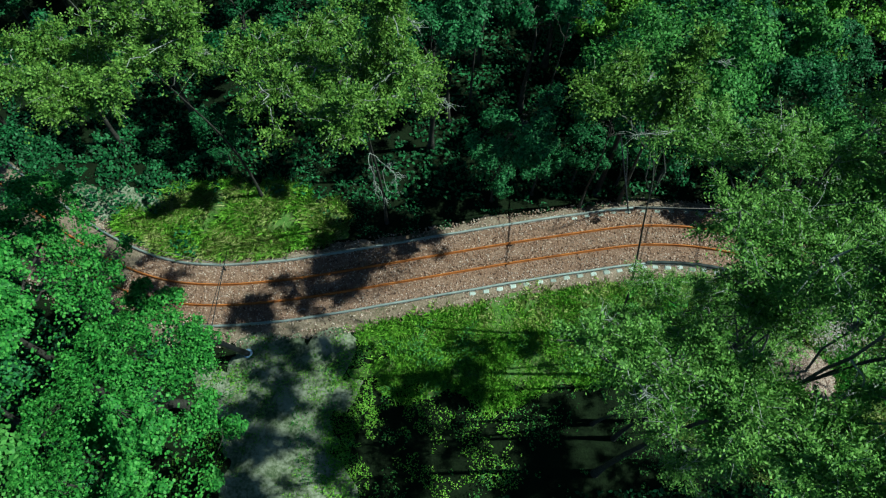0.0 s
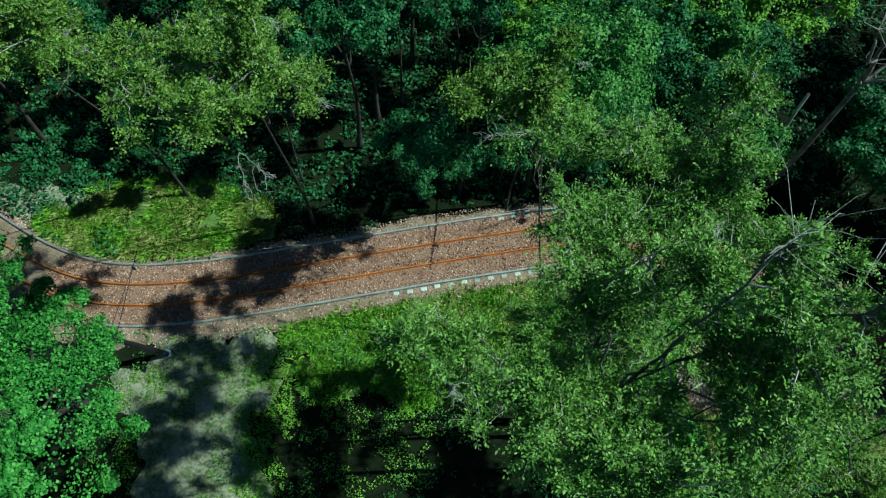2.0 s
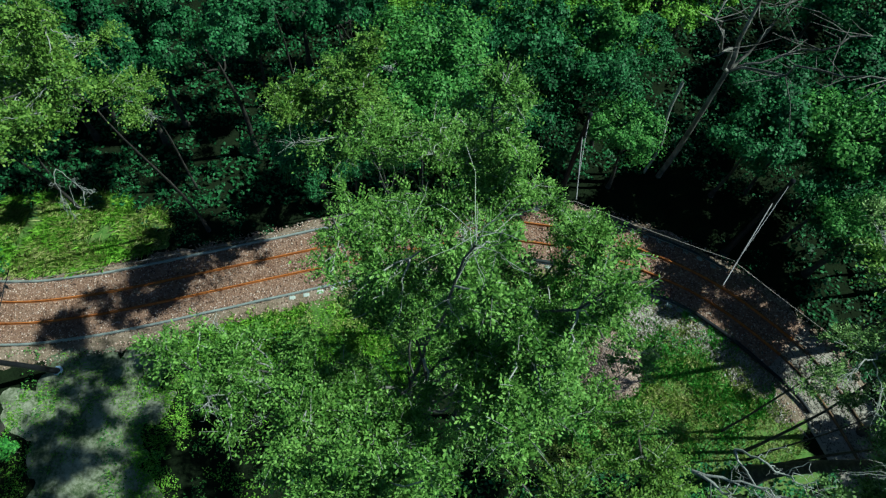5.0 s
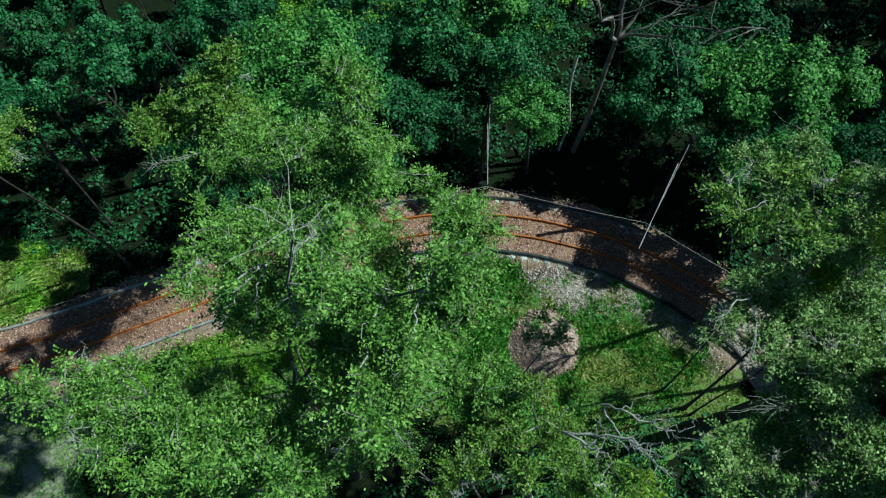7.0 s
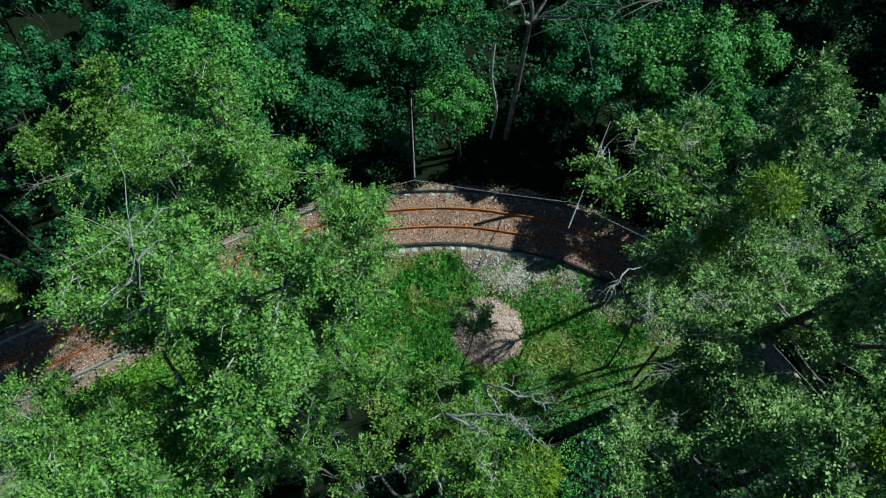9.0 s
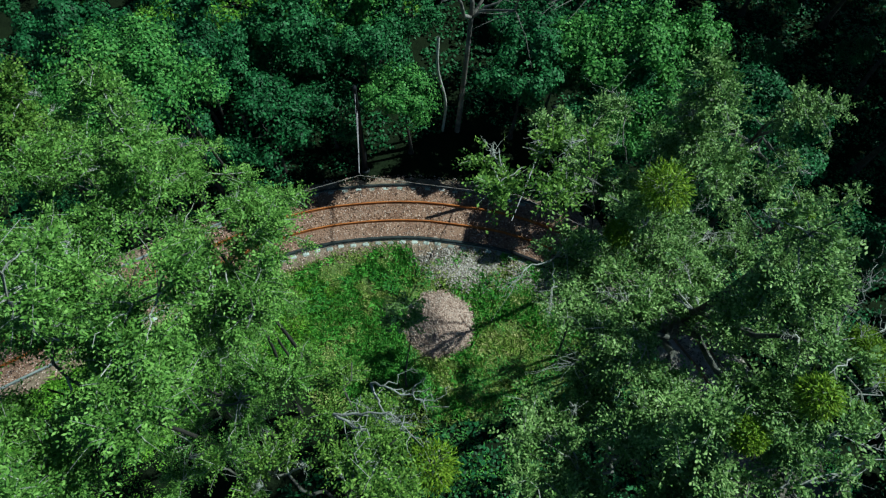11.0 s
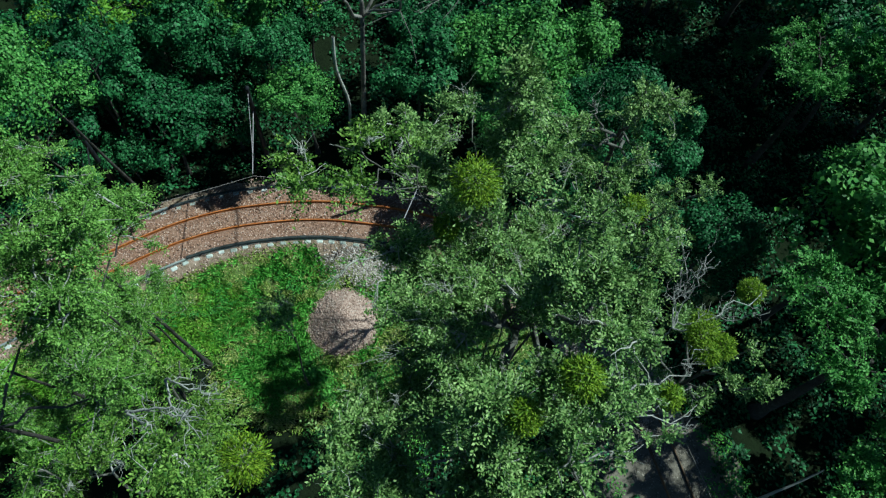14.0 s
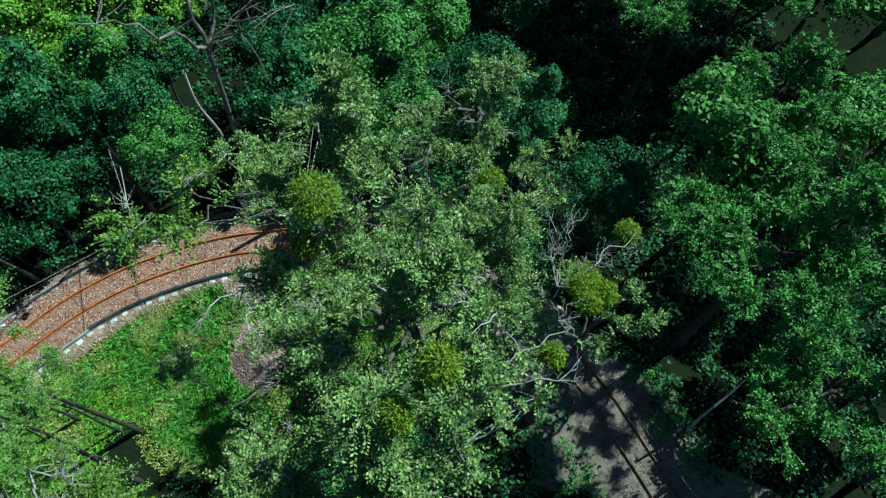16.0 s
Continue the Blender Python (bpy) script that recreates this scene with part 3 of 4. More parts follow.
def build_edging(name, label, offset, lo, hi, outward):
    """A row of precast concrete kerb pieces with a footing block at every joint and a pipe along the top."""
    line = side(CENTRE, offset)
    s = np.arange(len(line)) * 0.25
    inside = [i for i in range(len(line)) if lo(line[i])and hi(line[i])]
    a, b = s[inside[0]], s[inside[-1]]
    top = empty(name, 0, 0)
    tagged(top, label, "kerb", kind="structure")
    rng = random.Random(len(name))
    kerb, foot = block_mesh("kerb_piece", M_CONCRETE, (0.795, 0.11, 0.22)), block_mesh("footing_block", M_CONCRETE, (0.44, 0.3, 0.16), 0.08)
    u = a
    while u < b:
        x, y = np.interp(u, s, line[:, 0]), np.interp(u, s, line[:, 1])
        x2, y2 = np.interp(u + 0.2, s, line[:, 0]), np.interp(u + 0.2, s, line[:, 1])
        turn = math.degrees(math.atan2(y2 - y, x2 - x))
        ob = new("kerb_piece", kerb)
        ob.parent = top
        ob.matrix_basis = pose(x, y, 0.03 + rng.uniform(-0.015, 0.015), rng.uniform(-2, 2), 0, turn + rng.uniform(-1.2, 1.2))
        u += 0.8
        if x < (2.6 if offset < 0 else 9.0):
            continue
        ob = new("footing_block", foot)
        ob.parent = top
        nx, ny = -math.sin(radians(turn)), math.cos(radians(turn))
        d = outward * (0.2 + rng.uniform(-0.03, 0.03))
        ob.matrix_basis = pose(x + nx * d, y + ny * d, 0.04 + rng.uniform(-0.015, 0.015), 0, 0, turn + rng.uniform(-5, 5))
    for pick, mat, text in ((lambda q: q[:, 0] <= 13.2, M_PIPE, "pale galvanised pipe"), (lambda q: q[:, 0] >= 12.8, M_DARKPIPE, "dark weathered steel pipe")):
        u = np.arange(a, b + 0.5, 0.5)
        q = np.column_stack([np.interp(u, s, line[:, 0]), np.interp(u, s, line[:, 1]), 0.2 + 0.02 * np.sin(u * 1.8)])
        if mat is M_DARKPIPE:
            u = np.arange(a, b + 0.5, 0.2)
            way = side(CENTRE, offset - outward * (0.05 if offset < 0 else -0.02))
            q = np.column_stack([np.interp(u, s, way[:, 0]), np.interp(u, s, way[:, 1]), 0.21 + 0.035 * np.abs(np.sin(u * math.pi / 0.8))])
        q = q[pick(q)]
        v, f = tube_data(q, 0.1 if mat is M_DARKPIPE and offset < 0 else 0.07, 8)
        mesh_object("pipe", v, f, mat, top, text, smooth=True)


build_edging("kerb_inner", "pale concrete edging with footing blocks and a pipe", -1.87, lambda p: p[0] > -14, lambda p: p[1] > 9.0, -1)
build_edging("kerb_outer", "pale concrete edging with a grey pipe beside the ballast", 1.87, lambda p: p[0] > -27, lambda p: p[1] > 13.5 or p[0] < 20, -1)


def loose_pipe(name, label, pts, r, mat):
    v, f = tube_data(spline(pts, 0.4), r, 10)
    ob = mesh_object(name, v, f, mat, smooth=True)
    return tagged(ob, label, "pipe")


loose_pipe("steel_pipe", "dark steel pipe lying on short supports beside the track", [(25.6, 10.9, 0.33), (27.35, 9.1, 0.36), (28.7, 7.4, 0.36), (30.0, 5.65, 0.34), (30.6, 4.4, 0.2)], 0.11, M_STEEL)


# ---- tram masts and wire ----
WIRE_Z = 6.35
WIRE = [(-34, 27.5), (-22.5, 17.0), (-9.5, 13.3), (10.2, 15.9), (18.15, 15.45), (25.45, 11.45), (29.95, 6.2), (32.2, -3.0), (31.2, -14.0)]


def mast(base, tip, height, label, lean=(0.0, 0.0), arm_mat=None, arm_r=0.027, foot=None):
    """A tapered steel mast on a round foundation, with a bracket arm, a tie rod and an insulator."""
    m = empty("tram_mast", base[0], base[1])
    tagged(m, label, "mast", "tram masts")
    d = np.array([tip[0] - base[0], tip[1] - base[1], 0.0])
    slope = np.array([lean[0] / height, lean[1] / height, 1.0])
    v, f = tube_data(np.array([(0, 0, -0.2), (0, 0, 0.1), (0, 0, 0.16), (0, 0, 0.18)]), np.array([0.27, 0.26, 0.23, 0.0]), 20)
    mesh_object("foundation", v, f, foot or M_DARKPIPE, m, "pale bluish concrete foundation ring" if foot else "")
    v, f = tube_data(np.array([slope * 0.1, slope * height * 0.5, slope * height]), np.array([0.17, 0.145, 0.11]), 14)
    mesh_object("pole", v, f, M_STEEL, m, smooth=True)
    v, f = tube_data(np.array([slope * (height - 0.03), slope * (height + 0.05), slope * (height + 0.12)]), np.array([0.14, 0.13, 0.02]), 14)
    mesh_object("cap", v, f, M_STEEL, m)
    a, b = d * 0.02 + slope * 6.35, d + np.array([0, 0, 6.8])
    v, f = tube_data(np.array([a, (a + b) / 2, b]), arm_r, 8)
    arm = mesh_object("arm", v, f, arm_mat or M_ARM, m, "" if arm_mat else "pale steel bracket arm", smooth=True)
    c, e = slope * (height - 0.3), d * 0.7 + np.array([0, 0, 6.72])
    v, f = tube_data(np.array([c, (c + e) / 2, e]), max(0.016, arm_r * 0.6), 6)
    mesh_object("tie_rod", v, f, arm_mat or M_ARM, arm)
    q = d * 0.72 + np.array([0, 0, 6.72])
    v, f = tube_data(np.array([q, q - np.array([0, 0, 0.18]), q - np.array([0, 0, 0.37])]), np.array([0.05, 0.07, 0.03]), 10)
    mesh_object("insulator", v, f, M_STEEL, arm, smooth=True)
    return m


mast((-9.83, 10.88), (-9.4, 13.9), 7.4, "dark leaning steel tram mast beside a dirt path", lean=(-0.1, -1.5), arm_mat=M_STEEL, arm_r=0.022, foot=M_BASE)
mast((10.7, 20.4), (10.2, 15.2), 8.4, "dark steel tram mast with bracket arm among bushes", arm_mat=M_STEEL, arm_r=0.038)
mast((19.35, 19.5), (18.1, 15.3), 8.2, "dark steel tram mast with a pale bracket arm under trees")
mast((28.6, 14.55), (24.35, 10.0), 8.4, "dark steel tram mast with a long pale bracket arm")

wire = empty("contact_wire", 0, 0)
tagged(wire, "thin copper contact wire strung over the tram track", "wire")
for a, b in zip(WIRE[:-1], WIRE[1:]):
    t = np.linspace(0, 1, 9)
    pts = np.column_stack([a[0] + (b[0] - a[0]) * t, a[1] + (b[1] - a[1]) * t, WIRE_Z - 0.25 * 4 * t * (1 - t) * (np.hypot(b[0] - a[0], b[1] - a[1]) / 20)])
    v, f = tube_data(pts, 0.012, 5)
    mesh_object("wire_span", v, f, M_WIRE, wire)


# ---- stone heap ----
def stone_heap():
    h = empty("stone_heap", 20.0, 8.35)
    tagged(h, "round heap of reddish crushed ballast stones on grass", "stone heap")
    rng = np.random.default_rng(9)
    n = 48
    v, f = [(0.1, 0, 1.42)], []
    for j, (r, z) in enumerate(((0.3, 1.33), (0.8, 0.98), (1.35, 0.55), (1.85, 0.16), (2.1, -0.1))):
        for i in range(n):
            a = 2 * math.pi * i / n
            w = 1 + 0.14 * noise.noise(Vector((math.cos(a) * 2, math.sin(a) * 2, 4))) + 0.05 * noise.noise(Vector((math.cos(a) * 6, math.sin(a) * 6, 4)))
            v.append((r * w * math.cos(a), r * w * math.sin(a), z))
    f += [(0, 1 + i, 1 + (i + 1) % n) for i in range(n)]
    f += [(1 + j * n + i, 1 + (j + 1) * n + i, 1 + (j + 1) * n + (i + 1) % n, 1 + j * n + (i + 1) % n) for j in range(4) for i in range(n)]
    mesh_object("heap_core", v, f, M_HEAPSTONE, h, smooth=True)
    m = 5200
    a = rng.uniform(0, 6.283, m)
    r = 2.15 * np.sqrt(rng.random(m))
    wide = np.array([1 + 0.14 * noise.noise(Vector((math.cos(q) * 2, math.sin(q) * 2, 4))) + 0.05 * noise.noise(Vector((math.cos(q) * 6, math.sin(q) * 6, 4))) for q in a])
    z = np.interp(r, [0, 0.3, 0.8, 1.35, 1.85, 2.15], [1.42, 1.33, 0.98, 0.55, 0.16, 0.0])
    v, f = stones_data(rng, np.column_stack([r * wide * np.cos(a), r * wide * np.sin(a), z + 0.015]), 0.045)
    tagged(mesh_object("loose_stone", v, f, M_HEAPSTONE, h), kind="stuff")


stone_heap()


# ---- grass and low growth ----
def grass(name, label, spots, per_m2, mat, height, seed, avoid=2.0, blades=6, blade_w=0.035, bald=-0.22):
    """Tufts of bent blades over round spots (x, y, rx, ry)."""
    rng = np.random.default_rng(seed)
    pos = []
    for x, y, rx, ry in spots:
        n = int(math.pi * rx * ry * per_m2)
        r, a = np.sqrt(rng.random(n)), rng.uniform(0, 6.283, n)
        pos.append(np.column_stack([x + rx * r * np.cos(a), y + ry * r * np.sin(a)]))
    pos = np.vstack(pos)
    ok = (near_track(pos) > avoid) & (np.hypot(pos[:, 0] - 20, pos[:, 1] - 8.35) > 2.0) & (fbm(pos, 0.6, seed) + 0.4 * fbm(pos, 1.9, seed) > bald)
    pos = pos[ok]
    pos = np.repeat(pos, blades, axis=0) + rng.normal(size=(len(pos) * blades, 2)) * 0.09
    n = len(pos)
    a = rng.uniform(0, 6.283, n)
    h = height * rng.uniform(0.4, 1.3, n)
    lean = rng.uniform(0.5, 1.6, n) * h
    w = blade_w * rng.uniform(0.6, 1.5, n)
    dx, dy = np.cos(a), np.sin(a)
    v = np.zeros((n, 4, 3))
    v[:, 0] = np.column_stack([pos[:, 0] - dy * w, pos[:, 1] + dx * w, np.full(n, -0.02)])
    v[:, 1] = np.column_stack([pos[:, 0] + dy * w, pos[:, 1] - dx * w, np.full(n, -0.02)])
    v[:, 2] = np.column_stack([pos[:, 0] + dx * lean * 0.45 + dy * w * 0.8, pos[:, 1] + dy * lean * 0.45 - dx * w * 0.8, h * 0.7])
    v[:, 3] = np.column_stack([pos[:, 0] + dx * lean, pos[:, 1] + dy * lean, h])
    i = np.arange(n)[:, None] * 4
    f = np.concatenate([i + np.array([[0, 1, 2]]), i + np.array([[0, 2, 3]])])
    ob = mesh_object(name, v.reshape(-1, 3), f, mat)
    return tagged(ob, label, "grass", kind="stuff")


def weeds(name, label, spots, per_m2, mat, height, leaf_len, seed, avoid=2.2, keep_gaps=-0.1):
    """Low leafy growth: scattered leaves over uneven mounds."""
    rng = np.random.default_rng(seed)
    pos = []
    for x, y, rx, ry in spots:
        n = int(math.pi * rx * ry * per_m2)
        r, a = np.sqrt(rng.random(n)), rng.uniform(0, 6.283, n)
        pos.append(np.column_stack([x + rx * r * np.cos(a), y + ry * r * np.sin(a)]))
    pos = np.vstack(pos)
    lump = fbm(pos, 0.7, seed) + 0.5 * fbm(pos, 2.1, seed + 1)
    ok = (near_track(pos) > avoid) & (np.hypot(pos[:, 0] - 20, pos[:, 1] - 8.35) > 2.1) & (lump > keep_gaps)
    pos, lump = pos[ok], lump[ok]
    n = len(pos)
    z = height * np.clip(0.35 + lump, 0.05, 1.2) * rng.uniform(0.3, 1.0, n)
    nor = rng.normal(size=(n, 3)) * 0.4 + np.array([0.12, 0, 0.9])
    nor /= np.linalg.norm(nor, axis=1)[:, None]
    v, f = leaves_data(rng, np.column_stack([pos, z + 0.03]), nor, leaf_len, 0.6)
    ob = mesh_object(name, v, f, mat)
    return tagged(ob, label, "undergrowth", kind="stuff")


grass("meadow_grass", "green and yellowing grass beside the track", [(-11.5, 19.3, 7.0, 2.8)], 60, L_GRASS, 0.38, 21, avoid=2.35, blade_w=0.018, bald=-0.1)
grass("meadow_straw", "yellow dry grass tufts in the meadow", [(-11.0, 19.1, 6.6, 2.5)], 60, L_DRYGRASS, 0.4, 47, avoid=2.35, blade_w=0.016, bald=-0.1)
grass("track_grass", "bright green grass along the tram track", [(6, 11.6, 9.5, 3.4), (2, 10, 5, 3)], 60, L_GRASS, 0.26, 22, avoid=2.85, blade_w=0.024, bald=-0.12)
grass("clearing_grass", "tall green grass in the clearing", [(21.5, 7.4, 8, 4.6), (17, 9.5, 4.6, 3.8), (13.5, 11.8, 5, 2.2), (15.4, 13.0, 5, 1.4)], 32, L_WEED, 0.3, 23, blade_w=0.026, bald=0.0)
grass("dry_grass", "pale dry grass in the clearing", [(23.5, 6.6, 4.5, 3.6), (17.5, 10.6, 4.0, 2.0), (7, 12.6, 8, 2.0), (21.5, 5.0, 5, 2.4)], 26, L_DRYGRASS, 0.24, 41, bald=0.0)
grass("sward_grass", "short dense grass with dry straw", [(20.5, 7.4, 8.5, 4.8), (14.0, 11.4, 5.0, 2.0), (15.0, 13.2, 5.0, 1.5), (25.8, 3.8, 4.0, 2.6)], 75, L_DRYGRASS, 0.15, 29, blades=4, blade_w=0.022, bald=-0.6)
grass("verge_sward", "short dense bright green grass beside the edging", [(5.5, 11.8, 9.5, 3.2)], 75, L_GRASS, 0.15, 65, avoid=2.7, blades=4, blade_w=0.022, bald=-0.35)
weeds("verge_bushes", "low dark green bushes beside the track edging", [(15.0, 12.2, 3.2, 0.9), (19.3, 11.3, 1.6, 0.8), (24.6, 9.2, 1.6, 0.9), (11.0, 12.2, 2.0, 0.9)], 90, L_MAPLE, 0.8, 0.12, 43, keep_gaps=0.05)
weeds("tall_weeds", "pale tall leafy weeds beside the stone heap", [(17.3, 6.9, 1.4, 1.2), (18.0, 5.4, 1.6, 0.9)], 150, L_WEED, 0.9, 0.15, 44, keep_gaps=-0.05)
weeds("ground_cover", "bright green low leafy cover in the clearing", [(16.8, 7.6, 3.6, 2.6), (20.0, 5.0, 4.0, 1.8), (14.0, 10.0, 3.0, 1.6), (22.5, 7.0, 4.0, 3.4)], 150, L_WEED, 0.18, 0.09, 46, keep_gaps=0.02)
weeds("weeds", "leafy green weeds in the clearing", [(16.3, 7.9, 2.4, 1.8), (1.5, 11.2, 2.5, 1.5), (24, 4.4, 4, 1.6)], 55, L_FRESH, 0.5, 0.15, 24, keep_gaps=0.0)
weeds("clearing_weeds", "bright leafy weeds at the foot of poplars", [(21.0, 0.6, 4.2, 2.0), (17.6, 7.4, 1.3, 1.5)], 110, L_WEED, 0.5, 0.11, 83, keep_gaps=-0.15)
weeds("path_weeds", "bright leafy weeds beside the dirt path", [(-0.5, 5.0, 5.5, 3.6), (-3.4, 9.0, 1.8, 2.4), (-11.8, 5.0, 1.4, 6.0), (-4.2, 6.6, 1.4, 6.0)], 80, L_GRASS, 0.4, 0.11, 37, keep_gaps=0.02)
grass("path_grass", "short scattered grass on the dirt path", [(-7.9, 7.6, 4.3, 5.2)], 45, L_GRASS, 0.14, 85, avoid=2.5, blades=5, blade_w=0.018, bald=0.05)
weeds("shade_weeds", "patchy leafy growth in the shade of trees", [(1.5, 6.5, 9, 5.5), (17, 2.5, 9, 3.5), (-12, 8, 3, 5), (20, 1.5, 6, 3.5)], 60, L_FRESH, 0.5, 0.12, 27, keep_gaps=0.22)
weeds("yard_weeds", "leafy weeds creeping over the gravel", [(35.2, -8.0, 1.8, 7.0), (28.2, -6.0, 2.2, 7.0), (33.6, -1.0, 1.4, 4.0)], 110, L_WEED, 0.5, 0.12, 48, avoid=1.5, keep_gaps=0.0)
weeds("wood_edge_weeds", "leafy growth at the edge of the wood", [(2, 20.3, 7, 1.6), (-12, 22.5, 9, 2.2), (14, 20.3, 6, 1.2), (27, 13.8, 4, 2), (36, 4, 4, 7), (-1, 19.2, 6, 1.6), (9, 20.2, 5, 1.2)], 45, L_SHADED, 0.7, 0.15, 28, keep_gaps=0.1)
weeds("hollow_undergrowth", "dense shade-dark undergrowth in a shaded hollow", [(47, 13, 11, 10), (36, 22, 9, 5)], 40, L_SHADED, 1.3, 0.2, 30, keep_gaps=-0.05)
weeds("forest_undergrowth", "shade-dark green undergrowth on the woodland floor", [(10, 29, 46, 9), (48, 12, 16, 12), (46, -10, 12, 9), (10, -3, 40, 6), (-20, 14, 7, 14)], 30, L_SHADED, 0.9, 0.27, 25, keep_gaps=-0.4)


# ---- tall trees over the track ----
MAPLE = dict(leaf=L_MAPLE, leaf_len=0.138, clump_r=0.42, gaps=-0.4, width=0.82, hollow=0.55, ragged=0.25, style="dome", bare=0.0, fill=0.07)
FINE = dict(leaf=L_POPLAR, bare=0.06, leaf_len=0.097, width=0.47, bark=M_PALEBARK, clump_r=0.42, hollow=0.45, gaps=0.0, fill=0.1)
OLIVE = dict(leaf=L_OLIVE, bare=0.1, leaf_len=0.105, width=0.58, bark=M_PALEBARK, clump_r=0.46, gaps=0.0, fill=0.1)
GREY = dict(leaf=L_GREY, leaf_len=0.1, width=0.55, bare=0.12, bark=M_PALEBARK, clump_r=0.42, gaps=0.0, fill=0.1)
ALDER = dict(leaf=L_ALDER, leaf_len=0.14, clump_r=0.5, gaps=-0.1, bare=0.03, fill=0.15)
tree("maple_tree", "broad maple with dense bright green leaves beside the path", (-12.6, 8.0), (-11.5, 4.2, 8.9), (4.2, 7.4, 3.9), leaves=88000, clumps=600, seed=31, trunk_r=0.26, **MAPLE)
tree("maple_tree", "broad maple with dense bright green leaves over the track", (-17.4, 8.8), (-16.6, 9.8, 10.8), (5.2, 5.8, 4.6), leaves=52000, clumps=480, seed=44, trunk_r=0.26, **MAPLE)
tree("poplar_tree", "tall poplar with olive-green open crown and bare twigs", (-9.8, 20.8), (-9.4, 14.4, 19.2), (5.0, 3.6, 3.8), leaves=62500, clumps=330, seed=32, trunk_r=0.08, **OLIVE)
tree("poplar_tree", "tall poplar with olive-green ragged crown and bare twig ends", (-2.2, 18.8), (-1.6, 13.2, 19.6), (3.7, 3.9, 4.0), leaves=53000, clumps=280, seed=33, trunk_r=0.08, **OLIVE)
tree("poplar_tree", "slender olive-green poplar leaning towards the track", (10.2, 11.2), (7.3, 12.5, 19.2), (2.4, 1.7, 3.4), leaves=26000, clumps=140, seed=96, trunk_r=0.07, limbs=5, **OLIVE)
tree("elder_tree", "sparse dark blue-green elder with rounded leaf clumps", (4.6, 21.4), (4.5, 16.8, 10.4), (2.7, 2.7, 4.0), L_BLUE, 0.17, 7000, 60, 34, trunk_r=0.16, clump_r=0.5, gaps=0.25, style="dome", bare=0.0, ragged=0.6, fill=0.0)
tree("elder_tree", "dark blue-green elder in half shade behind poplars", (0.6, 24.0), (1.2, 22.4, 11.4), (3.0, 2.8, 4.0), L_BLUE, 0.18, 7000, 66, 63, trunk_r=0.16, clump_r=0.52, gaps=0.2, style="dome", bare=0.0, ragged=0.55, fill=0.0)
for x, y, z, seed in ((7.0, 22.6, 13.4, 67), (-3.2, 20.6, 11.6, 68), (3.0, 26.6, 13.6, 69), (9.2, 18.4, 10.6, 75)):
    tree("elder_tree", "tall shade-dark elder with sparse rounded clumps in the wood", (x + 0.3, y + 1.0), (x, y, z), (2.9, 2.7, 3.6), L_SHADED, 0.18, 5600, 52, seed, trunk_r=0.07, clump_r=0.5, gaps=0.28, fill=0.0, style="dome", twigs=False, bare=0.0, ragged=0.5)
# Two dense elders added behind the ash to block sun from the floor.
tree("elder_tree", "dense shade-dark green elder added behind the ash to shade the floor", (12.4, 23.0), (12.2, 22.0, 11.2), (3.2, 2.9, 3.6), L_SHADED, 0.18, 12000, 95, 73, trunk_r=0.1, clump_r=0.5, gaps=-0.1, style="dome", twigs=False, bare=0.0, fill=0.1)
tree("elder_tree", "dense shade-dark green elder added deep in the wood to shade the floor", (13.8, 26.4), (13.6, 26.0, 11.0), (3.2, 2.9, 3.4), L_SHADED, 0.18, 11000, 90, 84, trunk_r=0.1, clump_r=0.5, gaps=-0.1, style="dome", twigs=False, bare=0.0, fill=0.1)
tree("ash_tree", "smooth bright green ash crown above the track", (12.0, 19.8), (9.9, 15.6, 16.4), (3.6, 3.3, 3.4), leaves=26000, clumps=190, seed=35, trunk_r=0.1, leaf=L_ALDER, leaf_len=0.14, clump_r=0.55, style="dome", bare=0.0)
tree("willow_tree", "tall fine-leaved yellow-green tree beside the track", (12.4, 8.8), (10.1, 8.3, 21.1), (4.1, 3.3, 4.2), leaves=61500, clumps=380, seed=36, trunk_r=0.1, **FINE)
tree("willow_tree", "very tall broad fine-leaved green tree with pale twigs", (8.4, 3.9), (9.0, 2.9, 22.0), (5.4, 3.8, 4.8), leaves=110000, clumps=660, seed=37, trunk_r=0.13, limbs=9, **FINE)
tree("willow_tree", "tall fine-leaved tree rising above its neighbours", (9.6, 5.6), (8.9, 4.9, 23.1), (2.1, 1.6, 2.2), leaves=17000, clumps=120, seed=101, trunk_r=0.09, limbs=5, **FINE)
tree("willow_tree", "tall green tree with some dead pale branches", (13.9, -0.4), (13.7, -1.0, 20.5), (3.1, 2.9, 3.8), leaves=23500, clumps=150, seed=38, trunk_r=0.16, **{**FINE, "leaf": L_OLIVE, "bare": 0.12})
tree("willow_tree", "slender fine-leaved green tree beside the clearing", (11.2, 6.4), (13.0, 5.9, 19.8), (2.7, 3.2, 4.2), leaves=28000, clumps=170, seed=56, trunk_r=0.1, limbs=4, **FINE)
tree("willow_sapling", "lower leafy growth under tall willows", (8.6, 6.4), (10.0, 4.2, 12.0), (3.6, 3.4, 4.2), leaves=25000, clumps=270, seed=59, trunk_r=0.08, **FINE)
tree("willow_sapling", "narrow leafy growth beside the clearing", (10.4, 8.4), (11.0, 6.6, 13.4), (2.6, 2.5, 4.0), leaves=20000, clumps=170, seed=60, trunk_r=0.08, **FINE)
tree("willow_sapling", "young leafy willow beside the track verge", (11.6, 9.4), (10.8, 9.0, 9.6), (3.2, 2.3, 3.8), leaves=22000, clumps=190, seed=74, trunk_r=0.07, **FINE)
